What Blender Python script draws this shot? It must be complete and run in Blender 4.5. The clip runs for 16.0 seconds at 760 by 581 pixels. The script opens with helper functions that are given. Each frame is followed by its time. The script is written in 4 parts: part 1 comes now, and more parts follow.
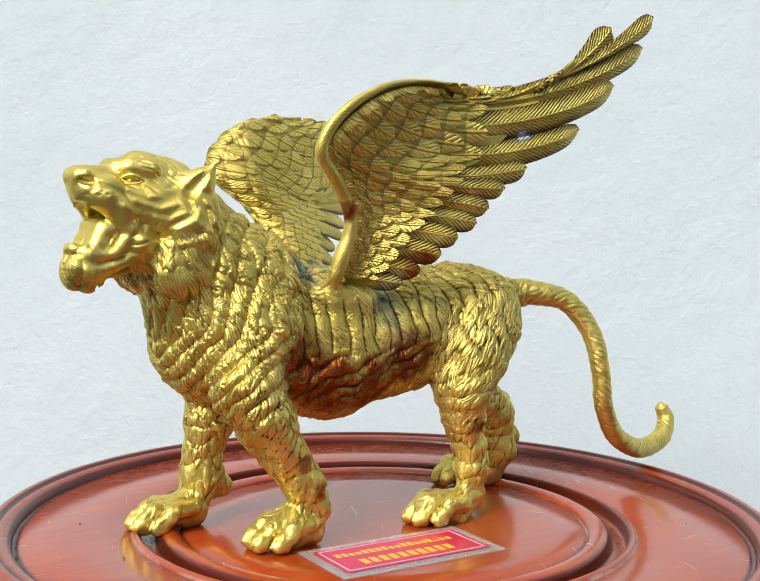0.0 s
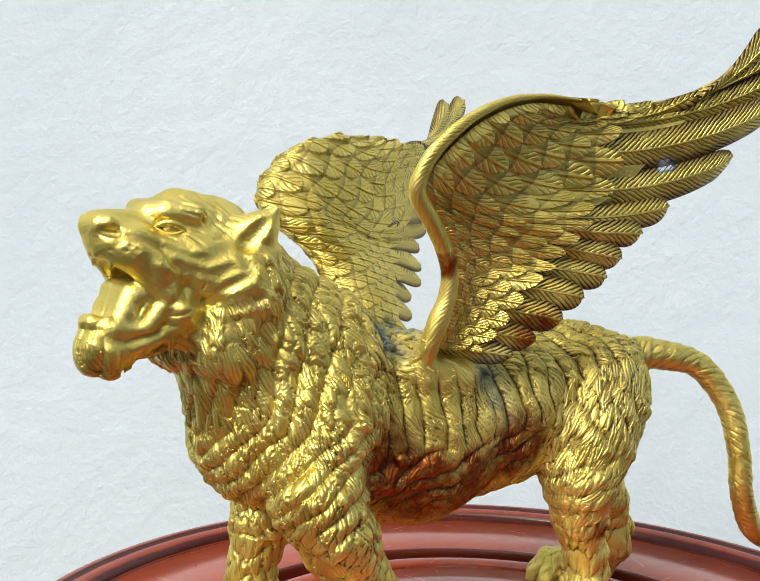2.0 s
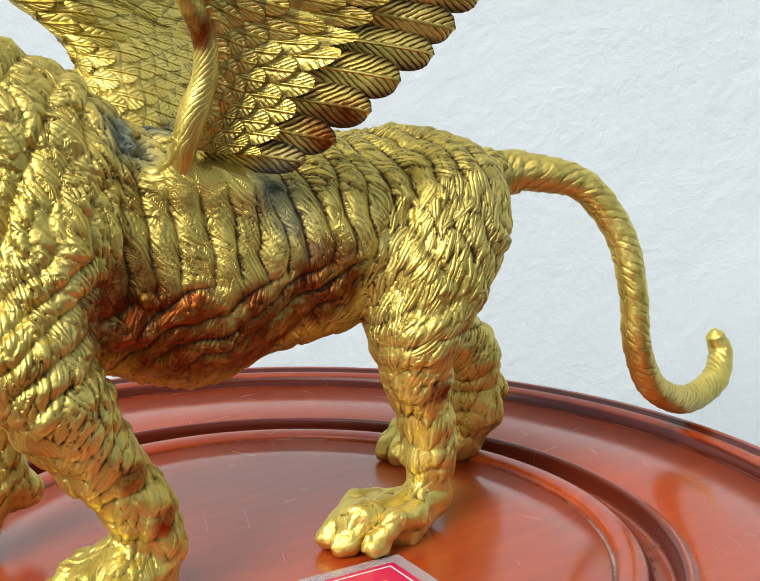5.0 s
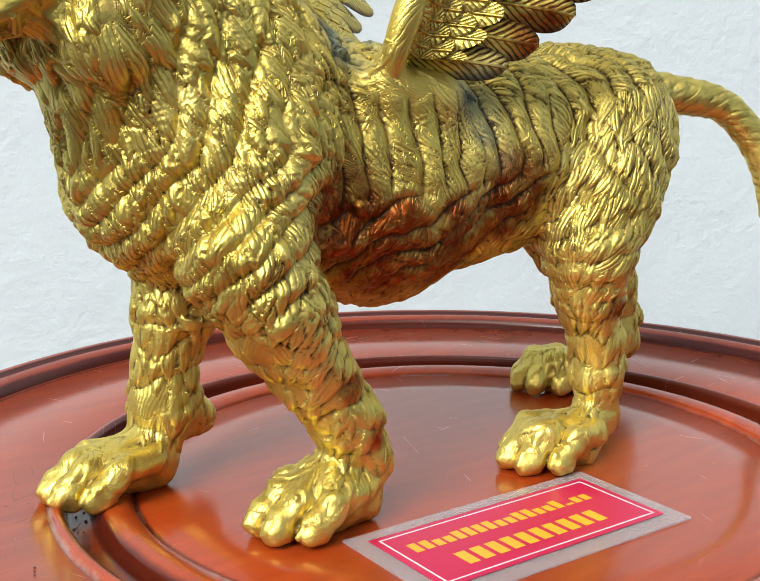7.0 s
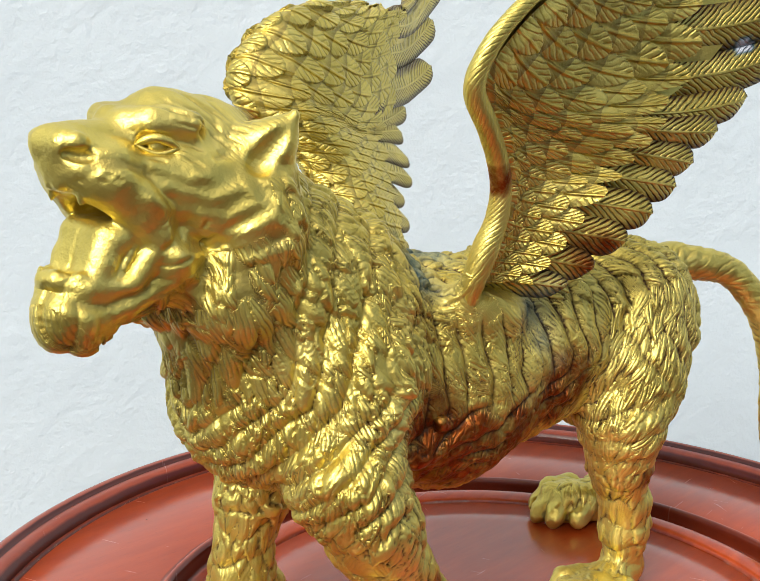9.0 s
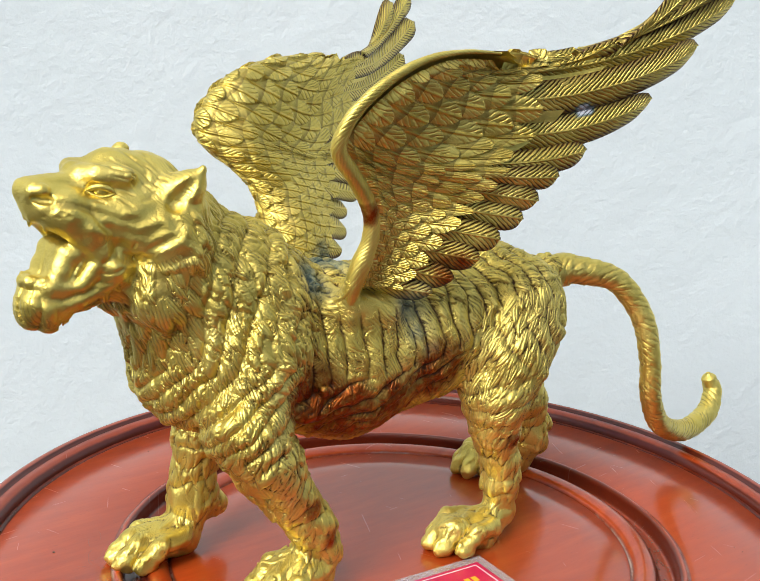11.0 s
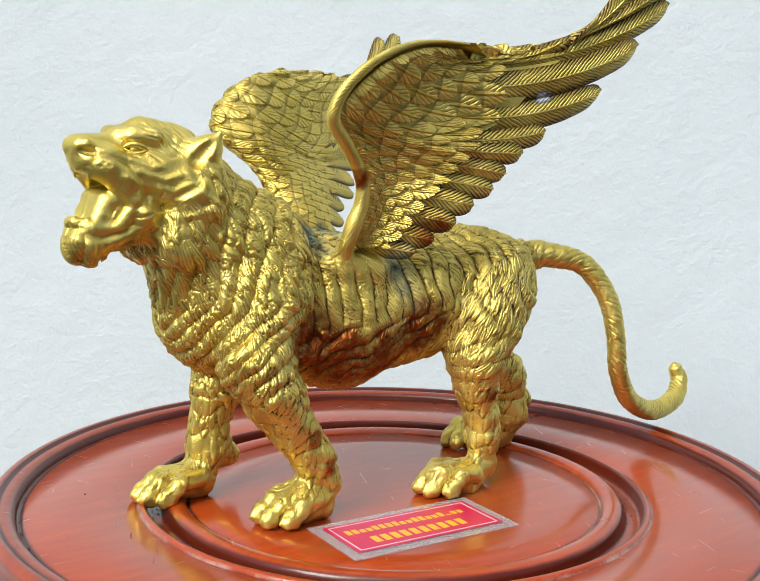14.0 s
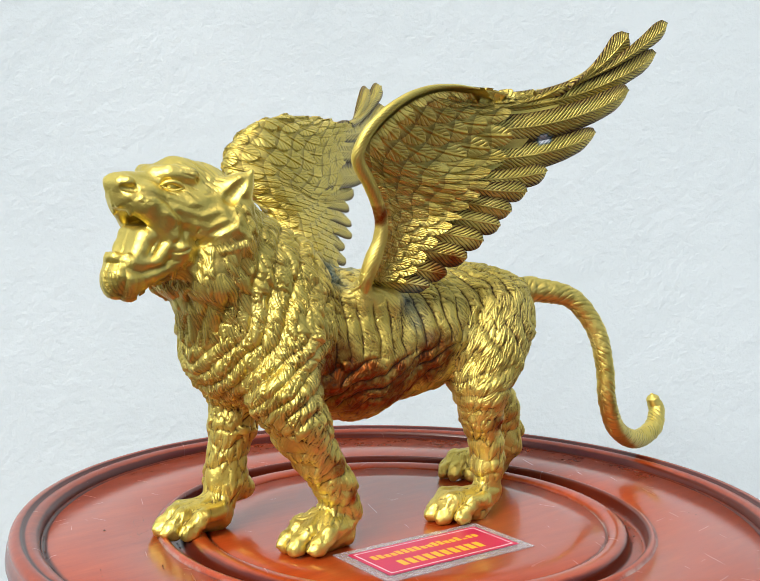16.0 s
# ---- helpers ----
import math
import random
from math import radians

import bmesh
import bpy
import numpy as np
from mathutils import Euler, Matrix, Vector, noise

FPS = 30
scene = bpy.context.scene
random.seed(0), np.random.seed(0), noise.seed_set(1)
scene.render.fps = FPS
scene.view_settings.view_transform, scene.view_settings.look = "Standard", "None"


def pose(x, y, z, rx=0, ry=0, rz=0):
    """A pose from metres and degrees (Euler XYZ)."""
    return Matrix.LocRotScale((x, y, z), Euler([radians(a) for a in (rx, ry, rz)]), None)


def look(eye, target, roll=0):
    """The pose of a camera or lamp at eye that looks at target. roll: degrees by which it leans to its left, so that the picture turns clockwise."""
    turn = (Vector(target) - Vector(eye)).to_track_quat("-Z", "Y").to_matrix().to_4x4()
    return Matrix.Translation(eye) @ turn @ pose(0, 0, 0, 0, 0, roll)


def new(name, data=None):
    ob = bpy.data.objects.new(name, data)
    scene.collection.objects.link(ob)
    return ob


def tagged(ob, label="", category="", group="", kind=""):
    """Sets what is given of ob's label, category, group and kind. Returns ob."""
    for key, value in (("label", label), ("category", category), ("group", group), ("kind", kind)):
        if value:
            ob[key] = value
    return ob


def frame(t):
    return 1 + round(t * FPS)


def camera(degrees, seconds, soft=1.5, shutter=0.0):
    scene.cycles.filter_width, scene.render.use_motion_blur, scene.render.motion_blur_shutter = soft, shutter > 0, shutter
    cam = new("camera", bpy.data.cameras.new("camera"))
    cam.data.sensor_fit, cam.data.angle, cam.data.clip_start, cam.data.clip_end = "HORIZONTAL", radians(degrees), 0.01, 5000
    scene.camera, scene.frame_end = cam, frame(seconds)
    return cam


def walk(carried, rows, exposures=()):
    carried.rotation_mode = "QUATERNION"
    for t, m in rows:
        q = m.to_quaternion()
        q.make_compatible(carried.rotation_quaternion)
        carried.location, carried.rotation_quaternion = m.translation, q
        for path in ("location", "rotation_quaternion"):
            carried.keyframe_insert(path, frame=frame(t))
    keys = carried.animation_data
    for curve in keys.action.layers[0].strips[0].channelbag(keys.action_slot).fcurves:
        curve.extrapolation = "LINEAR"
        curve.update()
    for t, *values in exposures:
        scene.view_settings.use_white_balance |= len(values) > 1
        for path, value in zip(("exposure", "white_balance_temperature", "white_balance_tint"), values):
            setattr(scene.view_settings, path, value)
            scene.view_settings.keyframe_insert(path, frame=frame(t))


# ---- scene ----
cam = camera(38.0, 16.0, soft=0.6)
METRES, EYE, TILT, LEAN, TURN = 1.05, 0.8913, -4.1, -1.0, 0.0
ROWS = [
    (0.0, 0.0, 0.0, 0.0, -0.0, 0.0, 0.0),
    (0.5, -0.015, 0.05, 0.0004, 0.32, -0.46, -0.2),
    (1.0, -0.0377, 0.087, -0.0021, 0.57, -0.82, -0.49),
    (1.5, -0.048, 0.1157, 0.0082, 0.59, -0.67, -0.49),
    (2.0, -0.041, 0.1369, 0.0354, 0.51, -0.41, -0.35),
    (2.5, -0.0289, 0.1549, 0.0504, 0.44, -0.47, -0.26),
    (3.0, -0.002, 0.1729, 0.0676, 0.4, -1.12, -0.18),
    (3.5, 0.0213, 0.1887, 0.0771, 0.21, -2.35, 0.02),
    (4.0, 0.0395, 0.2195, 0.0576, -0.01, -4.22, 0.29),
    (6.5, -0.0121, 0.2699, -0.0331, -1.48, -7.72, 0.81),
    (7.0, -0.0478, 0.263, -0.0199, -3.09, -7.51, 1.02),
    (7.5, -0.0711, 0.2601, 0.001, -4.8, -7.79, 1.16),
    (8.0, -0.0907, 0.261, 0.0205, -6.42, -7.97, 1.29),
    (8.5, -0.1086, 0.2571, 0.0389, -7.64, -8.01, 1.0),
    (9.0, -0.101, 0.2423, 0.0599, -7.17, -8.41, 0.25),
    (9.5, -0.0768, 0.2152, 0.0843, -5.17, -9.19, -0.54),
    (12.0, -0.0046, 0.0797, 0.0997, 0.64, -11.05, -0.85),
    (12.5, -0.0072, 0.0817, 0.0686, 0.66, -10.06, -0.64),
    (13.0, -0.0094, 0.0725, 0.0499, 0.44, -8.12, -0.39),
    (13.5, -0.0084, 0.0493, 0.0346, 0.18, -6.09, -0.32),
    (14.0, -0.0076, 0.0214, 0.0288, -0.07, -4.38, -0.36),
    (14.5, -0.0129, -0.0041, 0.0175, -0.51, -3.05, -0.29),
    (15.0, -0.0179, -0.015, 0.0086, -1.31, -2.16, -0.09),
    (15.5, -0.0429, -0.0074, 0.0055, -2.78, -1.66, 0.13),
    (16.0, -0.0673, -0.0012, 0.0167, -4.8, -1.39, 0.24),
]
walk(cam, [(t, pose(0, 0, EYE, TILT, LEAN, TURN) @ pose(METRES * x, METRES * y, METRES * z, 90 + pitch, roll, yaw)) for t, x, y, z, yaw, pitch, roll in ROWS])

# ---- world and light ----
TOP = 0.70                       # height of the table's inner disc
TABLE = (0.0056, 0.673)          # the table's axis
world = bpy.data.worlds.new("sky")
scene.world = world
world.use_nodes = True
wn = world.node_tree.nodes
sky = wn.new("ShaderNodeTexSky")
sky.sky_type, sky.sun_disc = "NISHITA", False
sky.sun_elevation, sky.sun_rotation = radians(58), radians(200)
sky.air_density, sky.dust_density, sky.ozone_density = 1.0, 4.0, 1.0
wn["Background"].inputs["Strength"].default_value = 0.115
world.node_tree.links.new(sky.outputs[0], wn["Background"].inputs["Color"])
sun = new("sun", bpy.data.lights.new("sun", "SUN"))
sun.data.energy, sun.data.angle, sun.data.color = 2.75, radians(26), (1.0, 0.97, 0.92)
sun.matrix_world = look((-2.2, -2.3, 3.3), (0, 0.65, 0.7))
scene.view_settings.exposure = 0.28


# ---- materials ----
def material(name):
    m = bpy.data.materials.new(name)
    m.use_nodes = True
    return m, m.node_tree.nodes, m.node_tree.links, m.node_tree.nodes["Principled BSDF"]


def ramp(nodes, stops):
    r = nodes.new("ShaderNodeValToRGB")
    while len(r.color_ramp.elements) < len(stops):
        r.color_ramp.elements.new(0.5)
    for e, (p, c) in zip(r.color_ramp.elements, stops):
        e.position, e.color = p, (*c, 1)
    return r


def noise_tex(nodes, links, scale, detail=4, rough=0.5, vector=None, kind="Object"):
    n = nodes.new("ShaderNodeTexNoise")
    n.inputs["Scale"].default_value, n.inputs["Detail"].default_value, n.inputs["Roughness"].default_value = scale, detail, rough
    if vector is None:
        vector = nodes.new("ShaderNodeTexCoord").outputs[kind]
    links.new(vector, n.inputs["Vector"])
    return n


def arith(nodes, links, op, a, b=None, c=None):
    n = nodes.new("ShaderNodeMath")
    n.operation = op
    for i, v in enumerate((a, b, c)):
        if v is None:
            continue
        if isinstance(v, (int, float)):
            n.inputs[i].default_value = v
        else:
            links.new(v, n.inputs[i])
    return n.outputs[0]


def mix(nodes, links, fac, a, b, mode="MIX"):
    n = nodes.new("ShaderNodeMix")
    n.data_type, n.blend_type = "RGBA", mode
    for i, v in ((0, fac), (6, a), (7, b)):
        if isinstance(v, (int, float)):
            n.inputs[i].default_value = v
        elif isinstance(v, tuple):
            n.inputs[i].default_value = (*v, 1)
        else:
            links.new(v, n.inputs[i])
    return n.outputs[2]


def bump(nodes, links, height, strength, distance, normal=None):
    b = nodes.new("ShaderNodeBump")
    b.inputs["Strength"].default_value, b.inputs["Distance"].default_value = strength, distance
    links.new(height, b.inputs["Height"])
    if normal is not None:
        links.new(normal, b.inputs["Normal"])
    return b.outputs[0]


def gold_material(name, feather):
    """Gold-painted cast metal; the UV map runs along and across each lock of fur or feather, in millimetres."""
    m, n, l, p = material(name)
    uv = n.new("ShaderNodeUVMap").outputs[0]
    split = n.new("ShaderNodeSeparateXYZ")
    l.new(uv, split.inputs[0])
    u, v = split.outputs[0], split.outputs[1]
    tone = noise_tex(n, l, 35, 5, 0.6)
    fine = noise_tex(n, l, 750, 2)
    base = ramp(n, [(0.3, (0.61, 0.480, 0.100)), (0.5, (0.75, 0.605, 0.140)), (0.7, (0.84, 0.695, 0.190))])
    l.new(tone.outputs[0], base.inputs[0])
    pat = n.new("ShaderNodeAttribute")
    pat.attribute_name = "patina"
    spots = n.new("ShaderNodeMapRange")
    spots.inputs["From Min"].default_value, spots.inputs["From Max"].default_value = 0.38, 0.62
    l.new(noise_tex(n, l, 150, 5, 0.7).outputs[0], spots.inputs["Value"])
    blue = mix(n, l, spots.outputs[0], (0.008, 0.055, 0.066), (0.06, 0.135, 0.14))
    wash_shade = n.new("ShaderNodeAttribute")
    wash_shade.attribute_name = "wash_shade"
    if feather:
        # barbs run slantwise from the shaft
        side = arith(n, l, "ABSOLUTE", v)
        along = arith(n, l, "MULTIPLY_ADD", side, -1.5, u)
        wob = arith(n, l, "MULTIPLY_ADD", noise_tex(n, l, 130, 3).outputs[0], 4.5, along)
        line = arith(n, l, "SINE", arith(n, l, "MULTIPLY", wob, 2.0))
        cut = arith(n, l, "POWER", arith(n, l, "MULTIPLY_ADD", line, 0.5, 0.5), 3.5)
        amount = n.new("ShaderNodeAttribute")
        amount.attribute_name = "furry"
        patchy = n.new("ShaderNodeMapRange")
        patchy.inputs["From Min"].default_value, patchy.inputs["From Max"].default_value = 0.30, 0.48
        l.new(noise_tex(n, l, 80, 3).outputs[0], patchy.inputs["Value"])
        shaft = n.new("ShaderNodeMapRange")
        shaft.inputs["From Min"].default_value, shaft.inputs["From Max"].default_value = 0.75, 0.25
        l.new(side, shaft.inputs["Value"])
        cut = arith(n, l, "MULTIPLY", cut, arith(n, l, "SUBTRACT", 1.0, shaft.outputs[0]))
        cut = arith(n, l, "MULTIPLY", cut, arith(n, l, "MULTIPLY", amount.outputs["Fac"], patchy.outputs[0]))
        h = arith(n, l, "MULTIPLY_ADD", shaft.outputs[0], 0.45, arith(n, l, "MULTIPLY", cut, -1.0))
        nm = bump(n, l, h, 1.0, 0.0011)
    else:
        # the strands are part of the casting itself
        amount = n.new("ShaderNodeAttribute")
        amount.attribute_name = "furry"
        wob = arith(n, l, "MULTIPLY_ADD", noise_tex(n, l, 160, 3).outputs[0], 1.6, v)
        line = arith(n, l, "SINE", arith(n, l, "MULTIPLY", wob, 3.7))
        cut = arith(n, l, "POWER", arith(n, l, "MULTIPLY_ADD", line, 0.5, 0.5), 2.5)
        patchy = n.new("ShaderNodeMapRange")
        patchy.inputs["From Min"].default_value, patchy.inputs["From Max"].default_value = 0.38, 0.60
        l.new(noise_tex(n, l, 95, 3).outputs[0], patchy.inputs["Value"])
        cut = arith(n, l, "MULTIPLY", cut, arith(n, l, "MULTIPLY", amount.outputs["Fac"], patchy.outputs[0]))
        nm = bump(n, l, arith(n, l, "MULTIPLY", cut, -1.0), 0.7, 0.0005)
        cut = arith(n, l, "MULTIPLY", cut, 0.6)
    # engraved lines, dark wash and painted shade of the hollows, as one darkening
    dark_amount = arith(n, l, "MINIMUM", arith(n, l, "MULTIPLY", arith(n, l, "ADD", wash_shade.outputs["Fac"], cut), arith(n, l, "MULTIPLY_ADD", tone.outputs[0], 0.9, 0.4)), 1.0)
    area_mask = n.new("ShaderNodeAttribute")
    area_mask.attribute_name = "area_mask"
    red_brown = n.new("ShaderNodeMapRange")
    red_brown.inputs["From Min"].default_value, red_brown.inputs["From Max"].default_value = 0.47, 0.66
    l.new(arith(n, l, "MULTIPLY_ADD", noise_tex(n, l, 110, 5, 0.65).outputs[0], 0.45, arith(n, l, "MULTIPLY", area_mask.outputs["Fac"], 0.42)), red_brown.inputs["Value"])
    coat = mix(n, l, red_brown.outputs[0], base.outputs[0], (0.27, 0.060, 0.006))
    darkened = mix(n, l, dark_amount, coat, (0.060, 0.023, 0.003))
    ragged = arith(n, l, "MULTIPLY", pat.outputs["Fac"], arith(n, l, "MULTIPLY_ADD", spots.outputs[0], -0.35, 1.0))
    colour = mix(n, l, arith(n, l, "MINIMUM", ragged, 1.0), darkened, blue)
    chip = arith(n, l, "MINIMUM", arith(n, l, "MAXIMUM", arith(n, l, "SUBTRACT", pat.outputs["Fac"], 1.0), 0.0), 1.0)
    colour = mix(n, l, chip, colour, (0.46, 0.50, 0.55))
    l.new(colour, p.inputs["Base Color"])
    metal = arith(n, l, "MULTIPLY_ADD", arith(n, l, "MINIMUM", pat.outputs["Fac"], 1.0), -0.88, 0.90)
    metal = arith(n, l, "MULTIPLY", metal, arith(n, l, "MULTIPLY_ADD", dark_amount, -0.5, 1.0))
    l.new(metal, p.inputs["Metallic"])
    rough = arith(n, l, "MULTIPLY_ADD", tone.outputs[0], 0.22, 0.30)
    l.new(arith(n, l, "MULTIPLY_ADD", arith(n, l, "MINIMUM", pat.outputs["Fac"], 1.0), 0.25, rough), p.inputs["Roughness"])
    nm = bump(n, l, fine.outputs[0], 0.5, 0.0005, nm)
    nm = bump(n, l, noise_tex(n, l, 230, 4, 0.6).outputs[0], 0.14, 0.0008, nm)
    l.new(nm, p.inputs["Normal"])
    return m


def rotated(nodes, links, vector, degrees):
    m = nodes.new("ShaderNodeMapping")
    m.inputs["Rotation"].default_value = (0, 0, radians(degrees))
    links.new(vector, m.inputs["Vector"])
    return m.outputs[0]


def lacquer_material(name, rings):
    """Red-brown lacquered hardwood: straight grain under a glossy clear coat. rings: (radius, half width, strength) of
    darker bands in and about the turned grooves.
    """
    m, n, l, p = material(name)
    co = n.new("ShaderNodeTexCoord").outputs["Object"]
    mp = n.new("ShaderNodeMapping")
    mp.inputs["Scale"].default_value = (3.0, 18, 18)
    l.new(rotated(n, l, co, -38), mp.inputs["Vector"])
    grain = noise_tex(n, l, 9, 6, 0.6, mp.outputs[0])
    pores = noise_tex(n, l, 60, 3, 0.6, mp.outputs[0])
    cloud = noise_tex(n, l, 9, 3, 0.5, co)
    c1 = ramp(n, [(0.3, (0.25, 0.028, 0.004)), (0.55, (0.345, 0.045, 0.006)), (0.75, (0.43, 0.066, 0.009))])
    l.new(grain.outputs[0], c1.inputs[0])
    col = mix(n, l, arith(n, l, "MULTIPLY", cloud.outputs[0], 0.8), c1.outputs[0], (0.37, 0.050, 0.007))
    vein = n.new("ShaderNodeMapRange")
    vein.inputs["From Min"].default_value, vein.inputs["From Max"].default_value = 0.62, 0.72
    l.new(pores.outputs[0], vein.inputs["Value"])
    col = mix(n, l, arith(n, l, "MULTIPLY", vein.outputs[0], 0.4), col, (0.17, 0.020, 0.004))
    flat = n.new("ShaderNodeVectorMath")
    flat.operation = "MULTIPLY"
    l.new(co, flat.inputs[0])
    flat.inputs[1].default_value = (1, 1, 0)
    size = n.new("ShaderNodeVectorMath")
    size.operation = "LENGTH"
    l.new(flat.outputs[0], size.inputs[0])
    blot = noise_tex(n, l, 45, 5, 0.65, co)
    radius = arith(n, l, "MULTIPLY_ADD", blot.outputs[0], 0.0016, arith(n, l, "ADD", size.outputs["Value"], -0.0008))
    ring_dark = None
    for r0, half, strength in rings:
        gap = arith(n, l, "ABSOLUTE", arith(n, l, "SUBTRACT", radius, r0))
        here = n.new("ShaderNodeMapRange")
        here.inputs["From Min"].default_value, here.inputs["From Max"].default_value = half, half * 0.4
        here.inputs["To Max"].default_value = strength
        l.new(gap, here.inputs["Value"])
        ring_dark = here.outputs[0] if ring_dark is None else arith(n, l, "MAXIMUM", ring_dark, here.outputs[0])
    col = mix(n, l, ring_dark, col, (0.045, 0.005, 0.003))
    # grey dust caught along the beads, in stretches
    film = None
    for r0, half in ((0.1242, 0.0010), (0.1530, 0.0011)):
        gap = arith(n, l, "ABSOLUTE", arith(n, l, "SUBTRACT", radius, r0))
        here = n.new("ShaderNodeMapRange")
        here.inputs["From Min"].default_value, here.inputs["From Max"].default_value = half, half * 0.3
        l.new(gap, here.inputs["Value"])
        film = here.outputs[0] if film is None else arith(n, l, "MAXIMUM", film, here.outputs[0])
    where = n.new("ShaderNodeMapRange")
    where.inputs["From Min"].default_value, where.inputs["From Max"].default_value = 0.46, 0.62
    l.new(noise_tex(n, l, 14, 6, 0.75, co).outputs[0], where.inputs["Value"])
    film = arith(n, l, "MULTIPLY", film, where.outputs[0])
    col = mix(n, l, arith(n, l, "MULTIPLY", film, 0.75), col, (0.42, 0.34, 0.29))
    l.new(col, p.inputs["Base Color"])
    p.inputs["Roughness"].default_value = 0.4
    cw = arith(n, l, "MULTIPLY_ADD", arith(n, l, "MAXIMUM", ring_dark, film), -0.4, 1.0)
    l.new(cw, p.inputs["Coat Weight"])
    p.inputs["Coat IOR"].default_value = 1.5
    p.inputs["Specular IOR Level"].default_value = 0.15
    smear = noise_tex(n, l, 30, 5, 0.7, co)
    cr = arith(n, l, "MULTIPLY_ADD", smear.outputs[0], 0.24, 0.05)
    # hairline scratches in the polish
    scuff = None
    for turn, seed in ((31, 1.0), (-44, 5.0), (78, 9.0)):
        hm = n.new("ShaderNodeMapping")
        hm.inputs["Scale"].default_value = (22, 420, 1)
        hm.inputs["Location"].default_value = (seed, seed, 0)
        l.new(rotated(n, l, co, turn), hm.inputs["Vector"])
        hair = n.new("ShaderNodeMapRange")
        hair.inputs["From Min"].default_value, hair.inputs["From Max"].default_value = 0.70, 0.80
        l.new(noise_tex(n, l, 1.0, 2, 0.5, hm.outputs[0]).outputs[0], hair.inputs["Value"])
        scuff = hair.outputs[0] if scuff is None else arith(n, l, "MAXIMUM", scuff, hair.outputs[0])
    cr = arith(n, l, "MULTIPLY_ADD", scuff, 0.35, cr)
    l.new(cr, p.inputs["Coat Roughness"])
    scratch = n.new("ShaderNodeMapping")
    scratch.inputs["Scale"].default_value = (6, 200, 6)
    l.new(rotated(n, l, co, 17), scratch.inputs["Vector"])
    lines = noise_tex(n, l, 4, 3, 0.7, scratch.outputs[0])
    nm = bump(n, l, noise_tex(n, l, 60, 3, 0.5, co).outputs[0], 0.08, 0.001)
    l.new(bump(n, l, lines.outputs[0], 0.06, 0.0006, nm), p.inputs["Coat Normal"])
    return m


def stucco_material():
    """White-painted rough plaster."""
    m, n, l, p = material("white_plaster")
    big = noise_tex(n, l, 3, 3)
    c = ramp(n, [(0.3, (0.560, 0.640, 0.665)), (0.7, (0.605, 0.685, 0.71))])
    l.new(big.outputs[0], c.inputs[0])
    l.new(c.outputs[0], p.inputs["Base Color"])
    p.inputs["Roughness"].default_value = 0.8
    grit = noise_tex(n, l, 130, 4, 0.6)
    lump = noise_tex(n, l, 38, 3, 0.55)
    h = arith(n, l, "MULTIPLY_ADD", lump.outputs[0], 1.6, grit.outputs[0])
    l.new(bump(n, l, h, 0.38, 0.0028), p.inputs["Normal"])
    return m


def plain_material(name, colour, rough, bump_scale=0, bump_amount=0.0, metallic=0.0):
    m, n, l, p = material(name)
    var = noise_tex(n, l, 40, 4)
    dark = tuple(0.85 * c for c in colour)
    l.new(mix(n, l, var.outputs[0], dark, colour), p.inputs["Base Color"])
    p.inputs["Roughness"].default_value, p.inputs["Metallic"].default_value = rough, metallic
    if bump_scale:
        l.new(bump(n, l, noise_tex(n, l, bump_scale, 4).outputs[0], bump_amount, 0.002), p.inputs["Normal"])
    return m


fur_gold = gold_material("gold_fur", False)
feather_gold = gold_material("gold_feather", True)
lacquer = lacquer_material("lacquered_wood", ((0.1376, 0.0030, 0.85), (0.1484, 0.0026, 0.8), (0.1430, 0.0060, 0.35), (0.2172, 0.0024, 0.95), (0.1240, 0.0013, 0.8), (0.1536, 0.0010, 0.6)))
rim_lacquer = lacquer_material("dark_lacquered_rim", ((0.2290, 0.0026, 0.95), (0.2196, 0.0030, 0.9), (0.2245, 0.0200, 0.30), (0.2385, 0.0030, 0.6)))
plaster = stucco_material()
concrete = plain_material("concrete", (0.022, 0.021, 0.020), 0.85, 60, 0.3)
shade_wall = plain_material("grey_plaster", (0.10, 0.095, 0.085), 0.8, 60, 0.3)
card_red = plain_material("red_print", (0.62, 0.006, 0.075), 0.35)
card_white = plain_material("white_print", (0.85, 0.80, 0.80), 0.4)
card_yellow = plain_material("yellow_print", (0.85, 0.50, 0.03), 0.4)
card_film = plain_material("clear_film", (0.62, 0.64, 0.66), 0.12)
card_film.node_tree.nodes["Principled BSDF"].inputs["Alpha"].default_value = 0.30
dust = plain_material("dust", (0.17, 0.095, 0.07), 0.9, 300, 0.6)


# ---- mesh helpers ----
def part(name, bm, mat, parent=None, label="", smooth=True):
    me = bpy.data.meshes.new(name)
    bm.to_mesh(me)
    bm.free()
    me.materials.append(mat)
    if smooth:
        me.polygons.foreach_set("use_smooth", [True] * len(me.polygons))
    ob = new(name, me)
    ob.parent = parent
    if label:
        ob["label"] = label
    return ob


